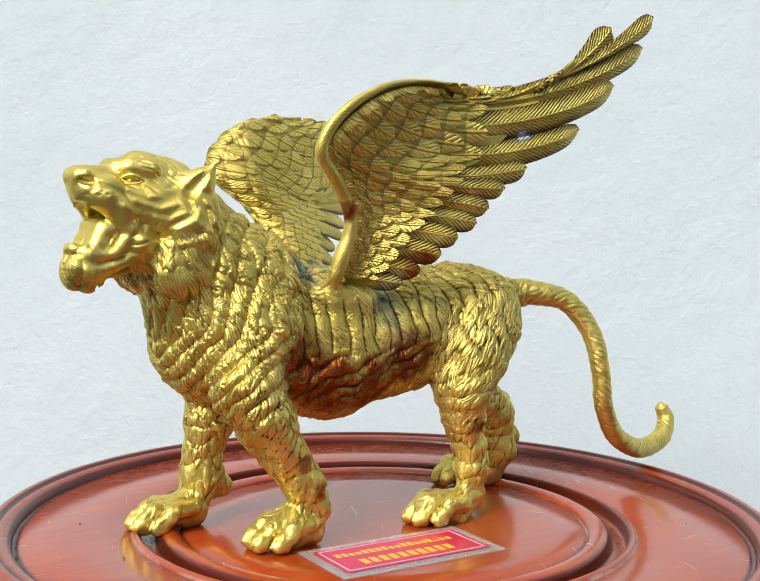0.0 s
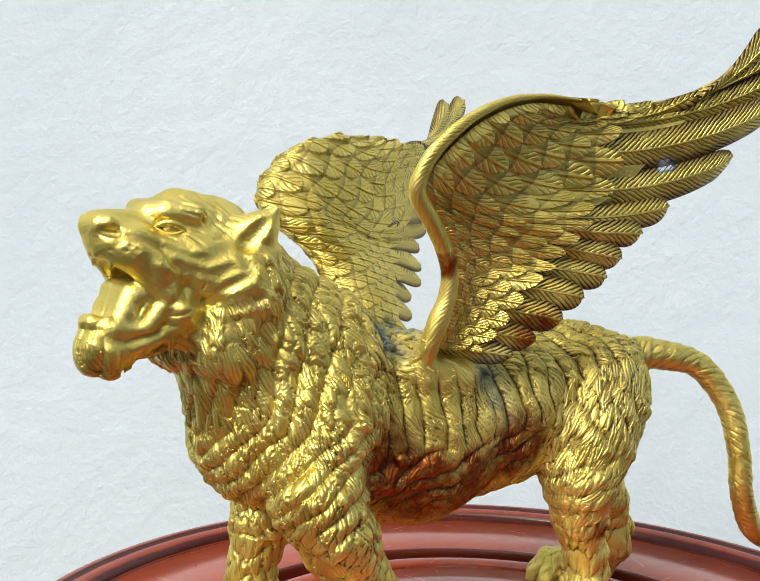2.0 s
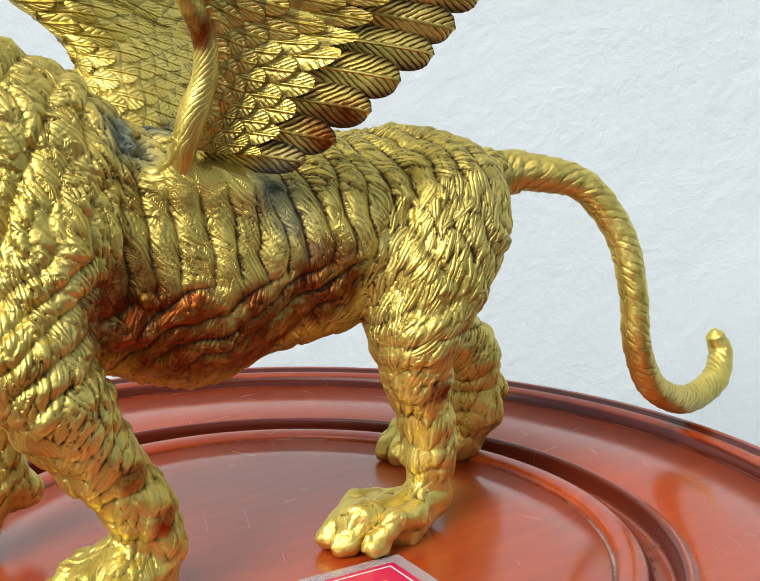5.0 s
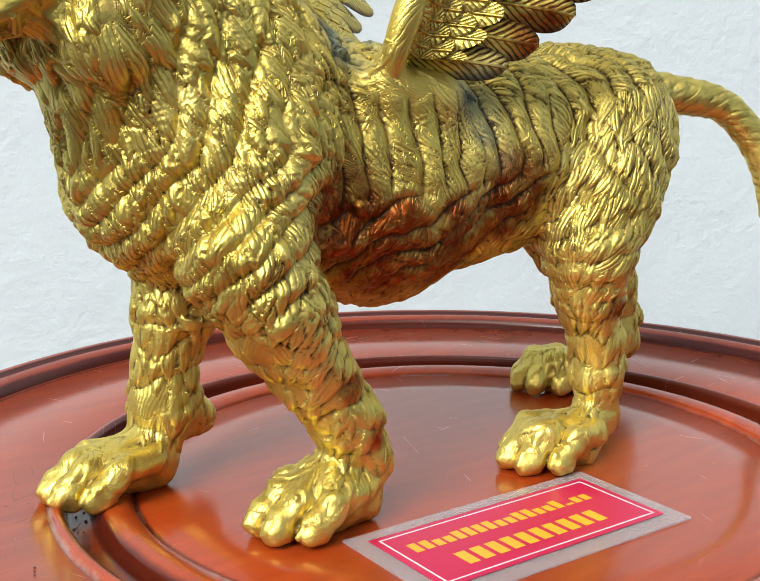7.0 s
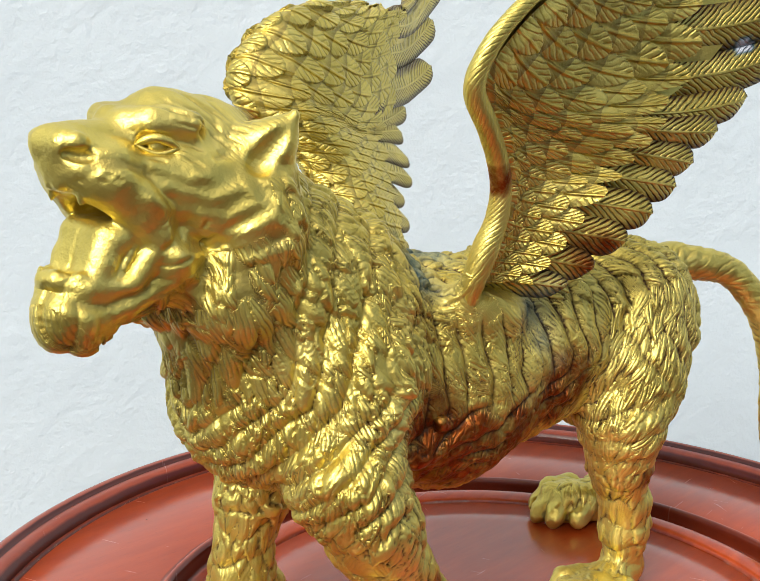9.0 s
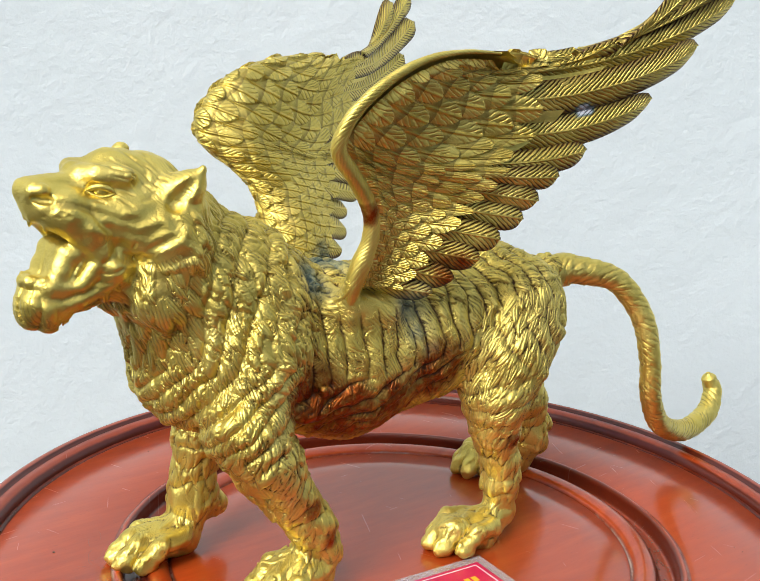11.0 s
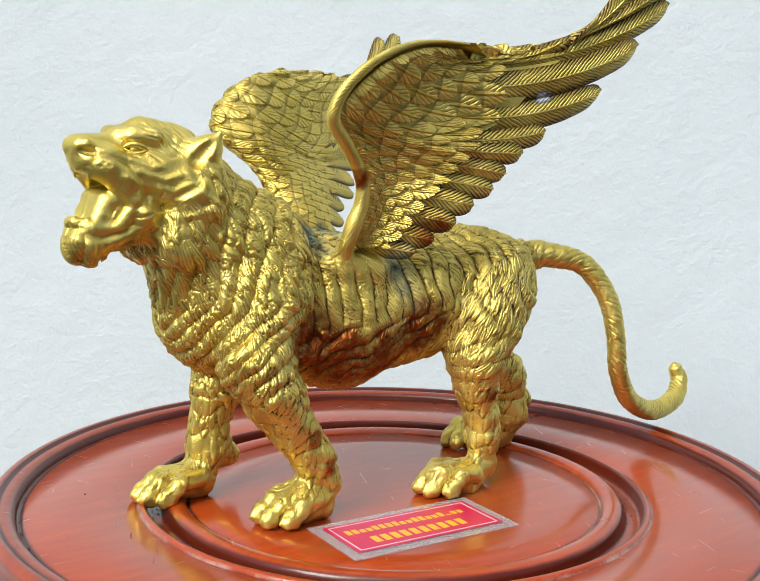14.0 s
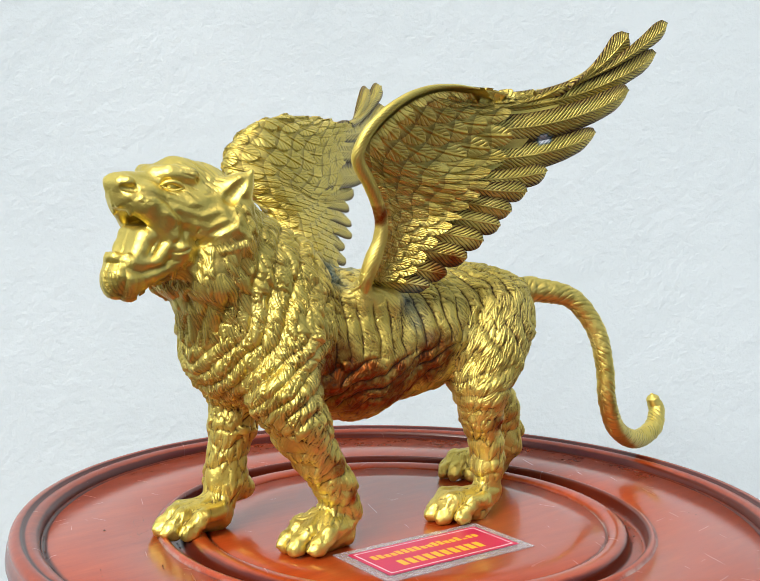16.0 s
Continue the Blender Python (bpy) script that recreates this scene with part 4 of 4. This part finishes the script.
    area_mask = face > 0.5
    across[area_mask] = ring[area_mask]
    cheeks = face * smoothstep(0.006, 0.014, side) * (1 - 0.7 * smoothstep(0.030, 0.042, fwd))
    sink = furry.copy()
    patch = smoothstep(-0.15, 0.35, broad + 0.5 * np.sin(310 * fwd) * np.sin(270 * up + 1))
    furry = np.where(area_mask, 0.30 * cheeks * patch, furry)
    return height, z, across, furry, np.minimum(wash_shade, 1.0), sink


def tube(points, radii, around=20, per=14, rings=0.0):
    """A closed tube through points by a smooth curve, with rings of raised fur."""
    P, Rr = np.array(points, float), np.array(radii, float)
    out, rad = [], []
    n = len(P)
    for i in range(n - 1):
        a, b, c, d = P[max(i - 1, 0)], P[i], P[i + 1], P[min(i + 2, n - 1)]
        for k in range(per):
            t = k / per
            out.append(0.5 * (2 * b + (c - a) * t + (2 * a - 5 * b + 4 * c - d) * t * t + (3 * b - a - 3 * c + d) * t ** 3))
            rad.append(Rr[i] + (Rr[i + 1] - Rr[i]) * (t * t * (3 - 2 * t)))
    out.append(P[-1])
    rad.append(Rr[-1])
    C, rad = np.array(out), np.array(rad)
    T = np.gradient(C, axis=0)
    T /= np.linalg.norm(T, axis=1)[:, None]
    side = np.cross(T, (0, 1, 0.15))
    side /= np.linalg.norm(side, axis=1)[:, None]
    other = np.cross(T, side)
    dist = np.concatenate([[0], np.cumsum(np.linalg.norm(np.diff(C, axis=0), axis=1))])
    ang = np.linspace(0, 2 * np.pi, around, endpoint=False)
    verts, uv = [], []
    for i in range(len(C)):
        saw = (dist[i] / 0.0085 + 0.25 * np.sin(ang * 2 + i * 0.15) + 0.12 * np.sin(5 * ang)) % 1.0
        r = rad[i] * (1 + rings * (saw - 0.5))
        verts.append(C[i] + r[:, None] * (np.cos(ang)[:, None] * side[i] + np.sin(ang)[:, None] * other[i]))
        uv.append(np.stack([np.full(around, dist[i]), ang * rad[i]], 1))
    verts = np.concatenate([*verts, C[:1], C[-1:]])
    uv = np.concatenate([*uv, [[0, 0]], [[0, 0]]])
    faces = []
    m = len(C)
    for i in range(m - 1):
        for k in range(around):
            j = (k + 1) % around
            faces.append((i * around + k, i * around + j, (i + 1) * around + j, (i + 1) * around + k))
    for k in range(around):
        j = (k + 1) % around
        faces.append((m * around, k, j, j))
        faces.append((m * around + 1, (m - 1) * around + j, (m - 1) * around + k, (m - 1) * around + k))
    return verts, np.array(faces), uv


def curve_at(P, t):
    """Smooth curve through the rows of P at t from 0 to 1."""
    P = np.asarray(P, float)
    n = len(P) - 1
    x = min(max(t, 0), 1) * n
    i = min(int(x), n - 1)
    t = x - i
    a, b, c, d = P[max(i - 1, 0)], P[i], P[i + 1], P[min(i + 2, n)]
    return 0.5 * (2 * b + (c - a) * t + (2 * a - 5 * b + 4 * c - d) * t * t + (3 * b - a - 3 * c + d) * t ** 3)


BONE = [(0.0595, 0.036, 0.146), (0.0580, 0.0395, 0.161), (0.053, 0.042, 0.176), (0.055, 0.045, 0.192), (0.067, 0.050, 0.208), (0.080, 0.055, 0.225),
        (0.071, 0.060, 0.243), (0.052, 0.062, 0.257), (0.027, 0.063, 0.265), (0.000, 0.066, 0.265), (-0.016, 0.068, 0.266)]
TIPS = [(0.018, 0.046, 0.149), (0.009, 0.051, 0.156), (-0.001, 0.058, 0.166), (-0.010, 0.062, 0.176), (-0.024, 0.062, 0.185), (-0.032, 0.063, 0.194),
        (-0.041, 0.067, 0.206), (-0.056, 0.069, 0.219), (-0.094, 0.074, 0.244), (-0.111, 0.085, 0.271), (-0.128, 0.092, 0.295), (-0.129, 0.099, 0.313), (-0.101, 0.091, 0.304)]


class Wing:
    """One wing as a cupped fan between its arm and the tips of its feathers. far: the other side, which is spread wider."""

    def __init__(self, far):
        self.far = far
        self.verts, self.faces, self.uv, self.relief, self.wash_shade, self.count = [], [], [], [], [], 0

    def place(self, p):
        p = np.array(p, float)
        if self.far:
            back = np.maximum(0.06 - p[..., 0], 0)
            p[..., 1] = -(p[..., 1] + 0.014 * smoothstep(0.15, 0.2, p[..., 2]) + 0.37 * back * smoothstep(0.15, 0.23, p[..., 2]))
            p[..., 2] = p[..., 2] - 0.12 * back - 0.0135 * smoothstep(0.17, 0.25, p[..., 2]) * smoothstep(-0.04, 0.02, p[..., 0])
            p[..., 0] = p[..., 0] + 0.003 * smoothstep(0.15, 0.20, p[..., 2])
        return p

    def at(self, w, b):
        """The point of the fan: w from the root to the wing's tip, b from the arm to the feathers' ends."""
        root, end = curve_at(BONE, 0.06 + 0.86 * w), curve_at(TIPS, w)
        p = root + (end - root) * b
        chord = np.linalg.norm(end - root)
        p[1] -= (0.030 + 0.10 * chord) * 2.2 * b * (1 - b) ** 2
        t = min(max((w - 0.42) / 0.28, 0), 1)
        p[2] -= 0.026 * t * t * (3 - 2 * t) * 4 * b * (1 - b) * (1 - 0.2 * t)
        return p

    def normal(self, w, b):
        e = 0.01
        du = self.at(min(w + e, 1), b) - self.at(max(w - e, 0), b)
        dv = self.at(w, b + e) - self.at(w, b - e)
        n = np.cross(du, dv)
        n /= np.linalg.norm(n)
        return n if n[1] > 0 else -n

    def add(self, verts, faces, uv, relief=0.0, wash_shade=None):
        self.wash_shade.append(np.zeros(len(verts)) if wash_shade is None else wash_shade)
        self.relief.append(np.zeros(len(verts)) + relief)
        verts = self.place(verts)
        faces = np.array(faces)
        if self.far:
            faces = faces[:, ::-1]
        self.verts.append(verts)
        self.faces.append(faces + self.count)
        self.uv.append(uv)
        self.count += len(verts)

    def skin(self, w, b, face):
        """A point of one face of the wing and the way out of it; the round face (-1) wraps round the arm where b is negative."""
        w = min(max(w, 0.004), 0.996)
        if face == 0:
            return self.at(w, b), self.normal(w, min(max(b, 0.02), 0.98))
        n = self.normal(w, max(b, 0.02)) * face
        if face > 0:
            return self.at(w, max(b, 0.0)) + 0.0012 * n, n
        r = 0.0058 if self.far else 0.0052
        if b >= 0:
            return self.at(w, b) + n * (0.0012 + (r - 0.0012) * max(1 - b / 0.5, 0)), n
        root, ahead = self.at(w, 0.0), self.at(w, 0.0) - self.at(w, 0.03)
        ahead /= np.linalg.norm(ahead)
        turn = min(-b * np.linalg.norm(curve_at(TIPS, w) - root) / r, 1.5)
        out = n * math.cos(turn) + ahead * math.sin(turn)
        return root + r * out, out

    def feather(self, w, b0, b1, width, base, slope, face, thick=0.0012, slant=0.0, n=12, m=8, gap=0.0, roll=0.0):
        """A leaf-shaped vane with a raised shaft on one face (0: both). gap: the neighbour's distance in w, which then sets the width."""
        ts = np.linspace(0, 1, n + 1)
        both = [self.skin(w + slant * t, b0 + (b1 - b0) * t, face) for t in ts]
        mid, nor = np.array([p for p, _ in both]), np.array([q for _, q in both])
        tan = np.gradient(mid, axis=0)
        tan /= np.linalg.norm(tan, axis=1)[:, None]
        sid = np.cross(nor, tan)
        sid /= np.linalg.norm(sid, axis=1)[:, None]
        dist = np.concatenate([[0], np.cumsum(np.linalg.norm(np.diff(mid, axis=0), axis=1))])
        blunt = max(0.35 if face > 0 else 0.2, 1 - (1.2 if face > 0 else 1.6) * width / max(dist[-1], 1e-4)) if gap == 0 else max(0.6, 1 - 0.012 / dist[-1])
        tip = np.sqrt(np.clip(1 - (np.maximum(ts - blunt, 0) / (1 - blunt)) ** 2, 0.0004, 1))
        if gap:
            wa, wb = max(w - gap, 0), min(w + gap, 1)
            room = np.array([np.linalg.norm(np.cross(self.at(wb, b0 + (b1 - b0) * t) - self.at(wa, b0 + (b1 - b0) * t), tan[i])) for i, t in enumerate(ts)])
            half = np.clip(room * gap / (wb - wa) * width, 0.0030, 0.0088) * tip
        else:
            half = width * (0.75 + 0.25 * np.sin(np.pi * np.minimum(0.15 + ts * 0.75, 1))) * tip
        x = np.linspace(-1, 1, m + 1)
        rise = base + slope * ts
        verts, uv = [], []
        for layer in (1, -1):
            for i in range(n + 1):
                dome = (0.0021 if face == 0 else 0.0008 if face > 0 else 0.0009) * (1 - np.abs(x) ** 2.2) + 0.0003 * np.exp(-(x / 0.13) ** 2)
                if layer == 1:
                    off = rise[i] + dome * tip[i] ** 0.5 + roll * x
                elif face == 0:
                    off = rise[i] - thick - dome * tip[i] ** 0.5 + roll * x
                else:
                    off = rise[i] - thick + 0 * x
                verts.append(mid[i] + sid[i] * (x * half[i])[:, None] + nor[i] * off[:, None])
                uv.append(np.stack([np.full(m + 1, dist[i]), x * half[i]], 1))
        verts, uv = np.concatenate(verts), np.concatenate(uv)
        faces = []
        k = (n + 1) * (m + 1)
        for i in range(n):
            for j in range(m):
                a = i * (m + 1) + j
                faces.append((a, a + m + 1, a + m + 2, a + 1))
                faces.append((k + a, k + a + 1, k + a + m + 2, k + a + m + 1))
            a = i * (m + 1)
            faces.append((a, k + a, k + a + m + 1, a + m + 1))
            c = a + m
            faces.append((c, c + m + 1, k + c + m + 1, k + c))
        a = n * (m + 1)
        for j in range(m):
            faces.append((a + j, k + a + j, k + a + j + 1, a + j + 1))
            faces.append((j, j + 1, k + j + 1, k + j))
        # dark wash and shade painted along the vane's edges
        edge = np.maximum(smoothstep(0.45, 0.98, np.abs(x))[None, :], ((1 - smoothstep(0.15, 0.55, ts)) * 0.15 if not gap else 0 * ts)[:, None]) + 0 * half[:, None]
        self.add(verts, np.array(faces), uv, 0.9 if gap else np.tile(np.repeat((0.10 + 0.75 * smoothstep(0.35, 0.8, ts)) * (1.0 if face > 0 else 0.7), m + 1), 2), np.tile(edge.ravel(), 2))

    def scales(self, face, low, rows, rise, count, rise_by, raise_all):
        """One face of the wing as a shell of overlapping round-tipped feathers in staggered rows, from the arm outwards. rows: how many; rise: rows to the chord;
        count: feathers to a row; rise_by: how far the tips stand out; raise_all: how far the shell lies above the web."""
        cw, cb, nw, nb = 60, 60, 400, 320
        high = (rows + 1) / rise
        coarse = [[self.skin(i / cw, low + (high - low) * j / cb, face) for j in range(cb + 1)] for i in range(cw + 1)]
        pos, nor = np.array([[p for p, _ in r] for r in coarse]), np.array([[q for _, q in r] for r in coarse])
        gi, gj = np.meshgrid(np.linspace(0, cw, nw + 1), np.linspace(0, cb, nb + 1), indexing="ij")
        i0, j0 = np.minimum(gi.astype(int), cw - 1), np.minimum(gj.astype(int), cb - 1)
        fi, fj = (gi - i0)[..., None], (gj - j0)[..., None]

        def spread(a):
            return (a[i0, j0] * (1 - fi) + a[i0 + 1, j0] * fi) * (1 - fj) + (a[i0, j0 + 1] * (1 - fi) + a[i0 + 1, j0 + 1] * fi) * fj

        pos, nor = spread(pos), spread(nor)
        w, b = gi / cw, low + (high - low) * gj / cb
        shrink = 1 + 0.75 * smoothstep(0.5, 0.95, w)
        beta = b * rise * shrink + 0.30 * np.sin(9 * w) + 0.15 * np.sin(31 * w + 2)
        tile = np.floor(beta)
        frac = beta - tile
        height, t_at, x_at, seam = np.full(w.shape, -0.006), np.zeros_like(w), np.zeros_like(w), np.ones_like(w)
        done = np.zeros(w.shape, bool)
        for back in (0, 1):
            row = tile + back
            col = w * count - 0.5 * (row % 2) + 0.06 * np.sin(row * 5.1)
            odd = np.sin(np.floor(col) * 12.99 + row * 78.2) * 43758.5
            odd -= np.floor(odd)
            x = (col - np.floor(col) - 0.5) * 2
            t = (frac - back + 1.0) / 2.0
            reach = 1.0 - 0.16 * odd
            e = np.abs(x) / np.sqrt(np.clip(1 - (np.maximum(t / reach - 0.52, 0) / 0.48) ** 2, 1e-6, 1))
            inside = ((e < 1.0) | (back == 1)) & ~done & (row <= rows)
            h = rise_by * t * (0.75 + 0.5 * odd) + 0.0008 * (1 - np.abs(x) ** 2.5) + 0.00035 * np.exp(-(x / 0.09) ** 2) - 0.0002 * np.exp(-((np.abs(x) - 0.2) / 0.08) ** 2)
            height[inside], t_at[inside], x_at[inside] = h[inside], t[inside], x[inside]
            # the same darkening at each tip's edge and just under the row above
            seam[inside] = (0.8 * smoothstep(0.86, 1.0, e) if back == 0 else 0.9 * smoothstep(0.28, 0.5, t))[inside]
            done |= inside
        if not self.far:
            done &= w < (0.95 if face > 0 else 0.86)
        height = np.where(height > -0.005, height * smoothstep(low, low + 0.03, b), height)
        verts = (pos + nor * (height + raise_all)[..., None]).reshape(-1, 3)
        k = np.arange((nw + 1) * (nb + 1)).reshape(nw + 1, nb + 1)
        faces = np.stack([k[:-1, :-1], k[1:, :-1], k[1:, 1:], k[:-1, 1:]], -1).reshape(-1, 4)
        faces = faces[done.ravel()[faces].all(1)]
        if face > 0:
            faces = faces[:, ::-1]
        uv = np.stack([0.018 * t_at, 0.0055 * x_at], -1).reshape(-1, 2)
        self.add(verts, faces, uv, (0.40 if face > 0 else 0.35) * smoothstep(0.35, 0.7, t_at).ravel(), 0.65 * seam.ravel())

    def build(self, rng):
        # the arm
        pts = [curve_at(BONE, t) for t in np.linspace(0, 1.0 if self.far else 0.90, 14)]
        rad = np.interp(np.linspace(0, 1, 14), [0, 0.12, 0.3, 0.5, 0.7, 0.85, 1.0], [0.0030, 0.0052, 0.0044, 0.0042, 0.0030, 0.0019, 0.0006])
        if self.far:
            rad = np.maximum(rad, np.interp(np.linspace(0, 1, 14), [0, 0.25, 0.45, 0.75, 1.0], [0.003, 0.0045, 0.0060, 0.0060, 0.0006]))
        tv, tf, tu = tube(pts, rad, 18, 12, 0.03)
        if not self.far:
            # a flat band rather than a round rod
            rings_ = tv[:-2].reshape(-1, 18, 3)
            for i, ring in enumerate(rings_):
                w = min(max((i / (len(rings_) - 1) - 0.06) / 0.86, 0.02), 0.98)
                n0, c = self.normal(w, 0.03), ring.mean(0)
                ring -= ((ring - c) @ n0)[:, None] * n0 * (0.12 * float(smoothstep(0.05, 0.2, np.float64(w))))
        self.add(tv, tf, tu, 0.1)
        # the web under the feathers
        nw, nb = 40, 24
        grid = [[self.at(i / nw, 0.62 * j / nb) for j in range(nb + 1)] for i in range(nw + 1)]
        nrm = [[self.normal(min(max(i / nw, 0.01), 0.99), max(0.62 * j / nb, 0.02)) for j in range(nb + 1)] for i in range(nw + 1)]
        g, h = np.array(grid).reshape(-1, 3), np.array(nrm).reshape(-1, 3)
        k, faces = len(g), []
        for i in range(nw):
            for j in range(nb):
                a = i * (nb + 1) + j
                faces.append((a, a + 1, a + nb + 2, a + nb + 1))
                faces.append((k + a, k + a + nb + 1, k + a + nb + 2, k + a + 1))
        self.add(np.concatenate([g + 0.0012 * h, g - 0.0012 * h]), faces, np.zeros((2 * k, 2)))
        # flight feathers
        n = len(TIPS)
        for i in range(n):
            w = i / (n - 1)
            self.feather(w, 0.28, 1.0, 0.64, 0.0003 * (i % 2), 0.0, 0, 0.0006, 0.0, 40, 8, gap=1 / (n - 1), roll=0.0011)
        # coverts: round scales on the outer face of the far wing, leaf-shaped feathers on the inner face of the near one
        if self.far:
            self.scales(-1, -0.17, 7, 10.5, 12.5, 0.0036, -0.0006)
        else:
            self.scales(1, 0.015, 5, 8.2, 15.0, 0.0034, 0.0016)
            self.scales(-1, 0.14, 5, 9.0, 14.0, 0.0020, -0.0020)
        return np.concatenate(self.verts), np.concatenate(self.faces), np.concatenate(self.uv), np.concatenate(self.relief), np.concatenate(self.wash_shade)


def relax(v, q, amount):
    """Moves each vertex towards the mean of its neighbours."""
    acc, cnt = np.zeros_like(v), np.zeros(len(v))
    for i in range(4):
        for a in range(3):
            acc[:, a] += np.bincount(q[:, i], v[q[:, (i + 1) % 4], a] + v[q[:, (i + 3) % 4], a], len(v))
        cnt += 2 * np.bincount(q[:, i], minlength=len(v))
    return (1 - amount) * v + amount * acc / np.maximum(cnt, 1)[:, None]


def build_statue():
    rng = np.random.default_rng(4)
    v, q = sculpt_body()
    v = relax(v, q, 0.25)
    nrm = vertex_normals(v, q)
    height, along, across, furry, wash_shade, sink = grow_fur(v, nrm, rng)
    v = v + nrm * (height - 0.0016 * sink * (1 - 0.5 * (1 - furry)))[:, None]
    v = relax(v, q, 0.06)
    v[:, 2] = np.maximum(v[:, 2], 0.0)
    # dark antique wash, and shade painted into the hollows of the casting
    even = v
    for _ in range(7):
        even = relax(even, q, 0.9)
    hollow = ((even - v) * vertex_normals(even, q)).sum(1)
    wash_shade = np.maximum(0.52 * wash_shade, smoothstep(0.00005, 0.00036, hollow / (1 + 2.3 * smoothstep(0.080, 0.095, v[:, 0]) * smoothstep(0.080, 0.092, v[:, 2]))))
    groups = [(v, q, np.stack([along, across], 1), furry, 0, wash_shade)]
    tail = [(-0.090, 0.001, 0.131), (-0.108, 0.004, 0.137), (-0.121, 0.012, 0.137), (-0.139, 0.022, 0.131), (-0.152, 0.032, 0.110), (-0.156, 0.038, 0.084), (-0.160, 0.038, 0.060), (-0.180, 0.031, 0.036), (-0.216, 0.020, 0.021), (-0.246, 0.013, 0.024), (-0.259, 0.007, 0.035), (-0.2575, 0.004, 0.0445), (-0.2562, 0.0035, 0.0490)]
    tv, tf, tu = tube(tail, [0.0125, 0.0100, 0.0082, 0.0072, 0.0068, 0.0064, 0.0064, 0.0066, 0.0070, 0.0071, 0.0064, 0.0052, 0.0014], 32, 16, 0.09)
    tu = np.stack([tu[:, 0], 0.42 * tu[:, 0] + 0.30 * tu[:, 1]], 1)
    groups.append((tv, tf, tu, np.full(len(tv), 0.85), 0, np.zeros(len(tv))))
    for dv, df, du in face_details():
        groups.append((dv, df, du, np.zeros(len(dv)), 0, np.zeros(len(dv))))
    for far in (False, True):
        wv, wf, wu, wr, ww = Wing(far).build(rng)
        groups.append((wv, wf, wu, wr, 1, ww))
    verts = np.concatenate([g[0] for g in groups])
    uv = np.concatenate([g[2] for g in groups]) * 1000
    fur = np.concatenate([g[3] for g in groups])
    faces, mats, start = [], [], 0
    for g in groups:
        faces.append(g[1] + start)
        mats.append(np.full(len(g[1]), g[4]))
        start += len(g[0])
    faces, mats = np.concatenate(faces), np.concatenate(mats)
    me = bpy.data.meshes.new("winged_beast_statue")
    me.from_pydata(verts.tolist(), [], [tuple(dict.fromkeys(f)) for f in faces.tolist()])
    me.materials.append(fur_gold)
    me.materials.append(feather_gold)
    me.polygons.foreach_set("material_index", mats.astype(np.int32))
    me.polygons.foreach_set("use_smooth", np.ones(len(faces), bool))
    layer = me.uv_layers.new(name="UVMap")
    loop_v = np.empty(len(me.loops), np.int32)
    me.loops.foreach_get("vertex_index", loop_v)
    layer.data.foreach_set("uv", uv[loop_v].astype(np.float32).ravel())
    # blue-green stain round the wings' roots
    stain = np.zeros(len(verts))
    for c, r in (((0.021, 0.038, 0.142), 0.015), ((0.018, 0.044, 0.130), 0.012), ((0.012, 0.044, 0.118), 0.007), ((0.072, 0.026, 0.158), 0.014), ((0.050, 0.0, 0.160), 0.016), ((0.030, -0.030, 0.150), 0.014)):
        d = np.linalg.norm(verts - np.array(c), axis=1)
        stain = np.maximum(stain, 1 - smoothstep(0.35 * r, 1.25 * r, d))
    # a chip in the paint of one long feather, bare pale primer
    d = np.linalg.norm((verts - np.array((-0.0534, 0.071, 0.238))) * (0.62, 0.5, 1.3), axis=1)
    stain = np.maximum(stain, 2.1 * (1 - smoothstep(0.0034, 0.0044, d)))
    a = me.attributes.new("patina", "FLOAT", "POINT")
    a.data.foreach_set("value", (0.95 * stain).astype(np.float32))
    # where the gold turns red-brown: the belly behind the elbow, the lower legs, the tail's bend, the arm of the wing
    thin = np.zeros(len(verts))
    for c, r in (((0.080, 0.040, 0.100), 0.024), ((0.060, 0.036, 0.088), 0.026), ((0.030, 0.034, 0.090), 0.026), ((0.004, 0.036, 0.104), 0.022), ((0.085, 0.046, 0.050), 0.008), ((0.074, 0.046, 0.032), 0.008),
                 ((-0.040, 0.046, 0.060), 0.008), ((0.058, 0.046, 0.192), 0.009), ((0.010, 0.052, 0.160), 0.014)):
        thin = np.maximum(thin, 1 - smoothstep(0.5 * r, 1.4 * r, np.linalg.norm(verts - np.array(c), axis=1)))
    a = me.attributes.new("area_mask", "FLOAT", "POINT")
    a.data.foreach_set("value", thin.astype(np.float32))
    a = me.attributes.new("wash_shade", "FLOAT", "POINT")
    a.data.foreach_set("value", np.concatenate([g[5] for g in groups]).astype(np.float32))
    a = me.attributes.new("furry", "FLOAT", "POINT")
    a.data.foreach_set("value", fur.astype(np.float32))
    ob = new("winged_beast_statue", me)
    ob.matrix_world = BEAST
    return tagged(ob, "gold-painted cast metal statue of a roaring winged big cat", "statue")


statue = build_statue()
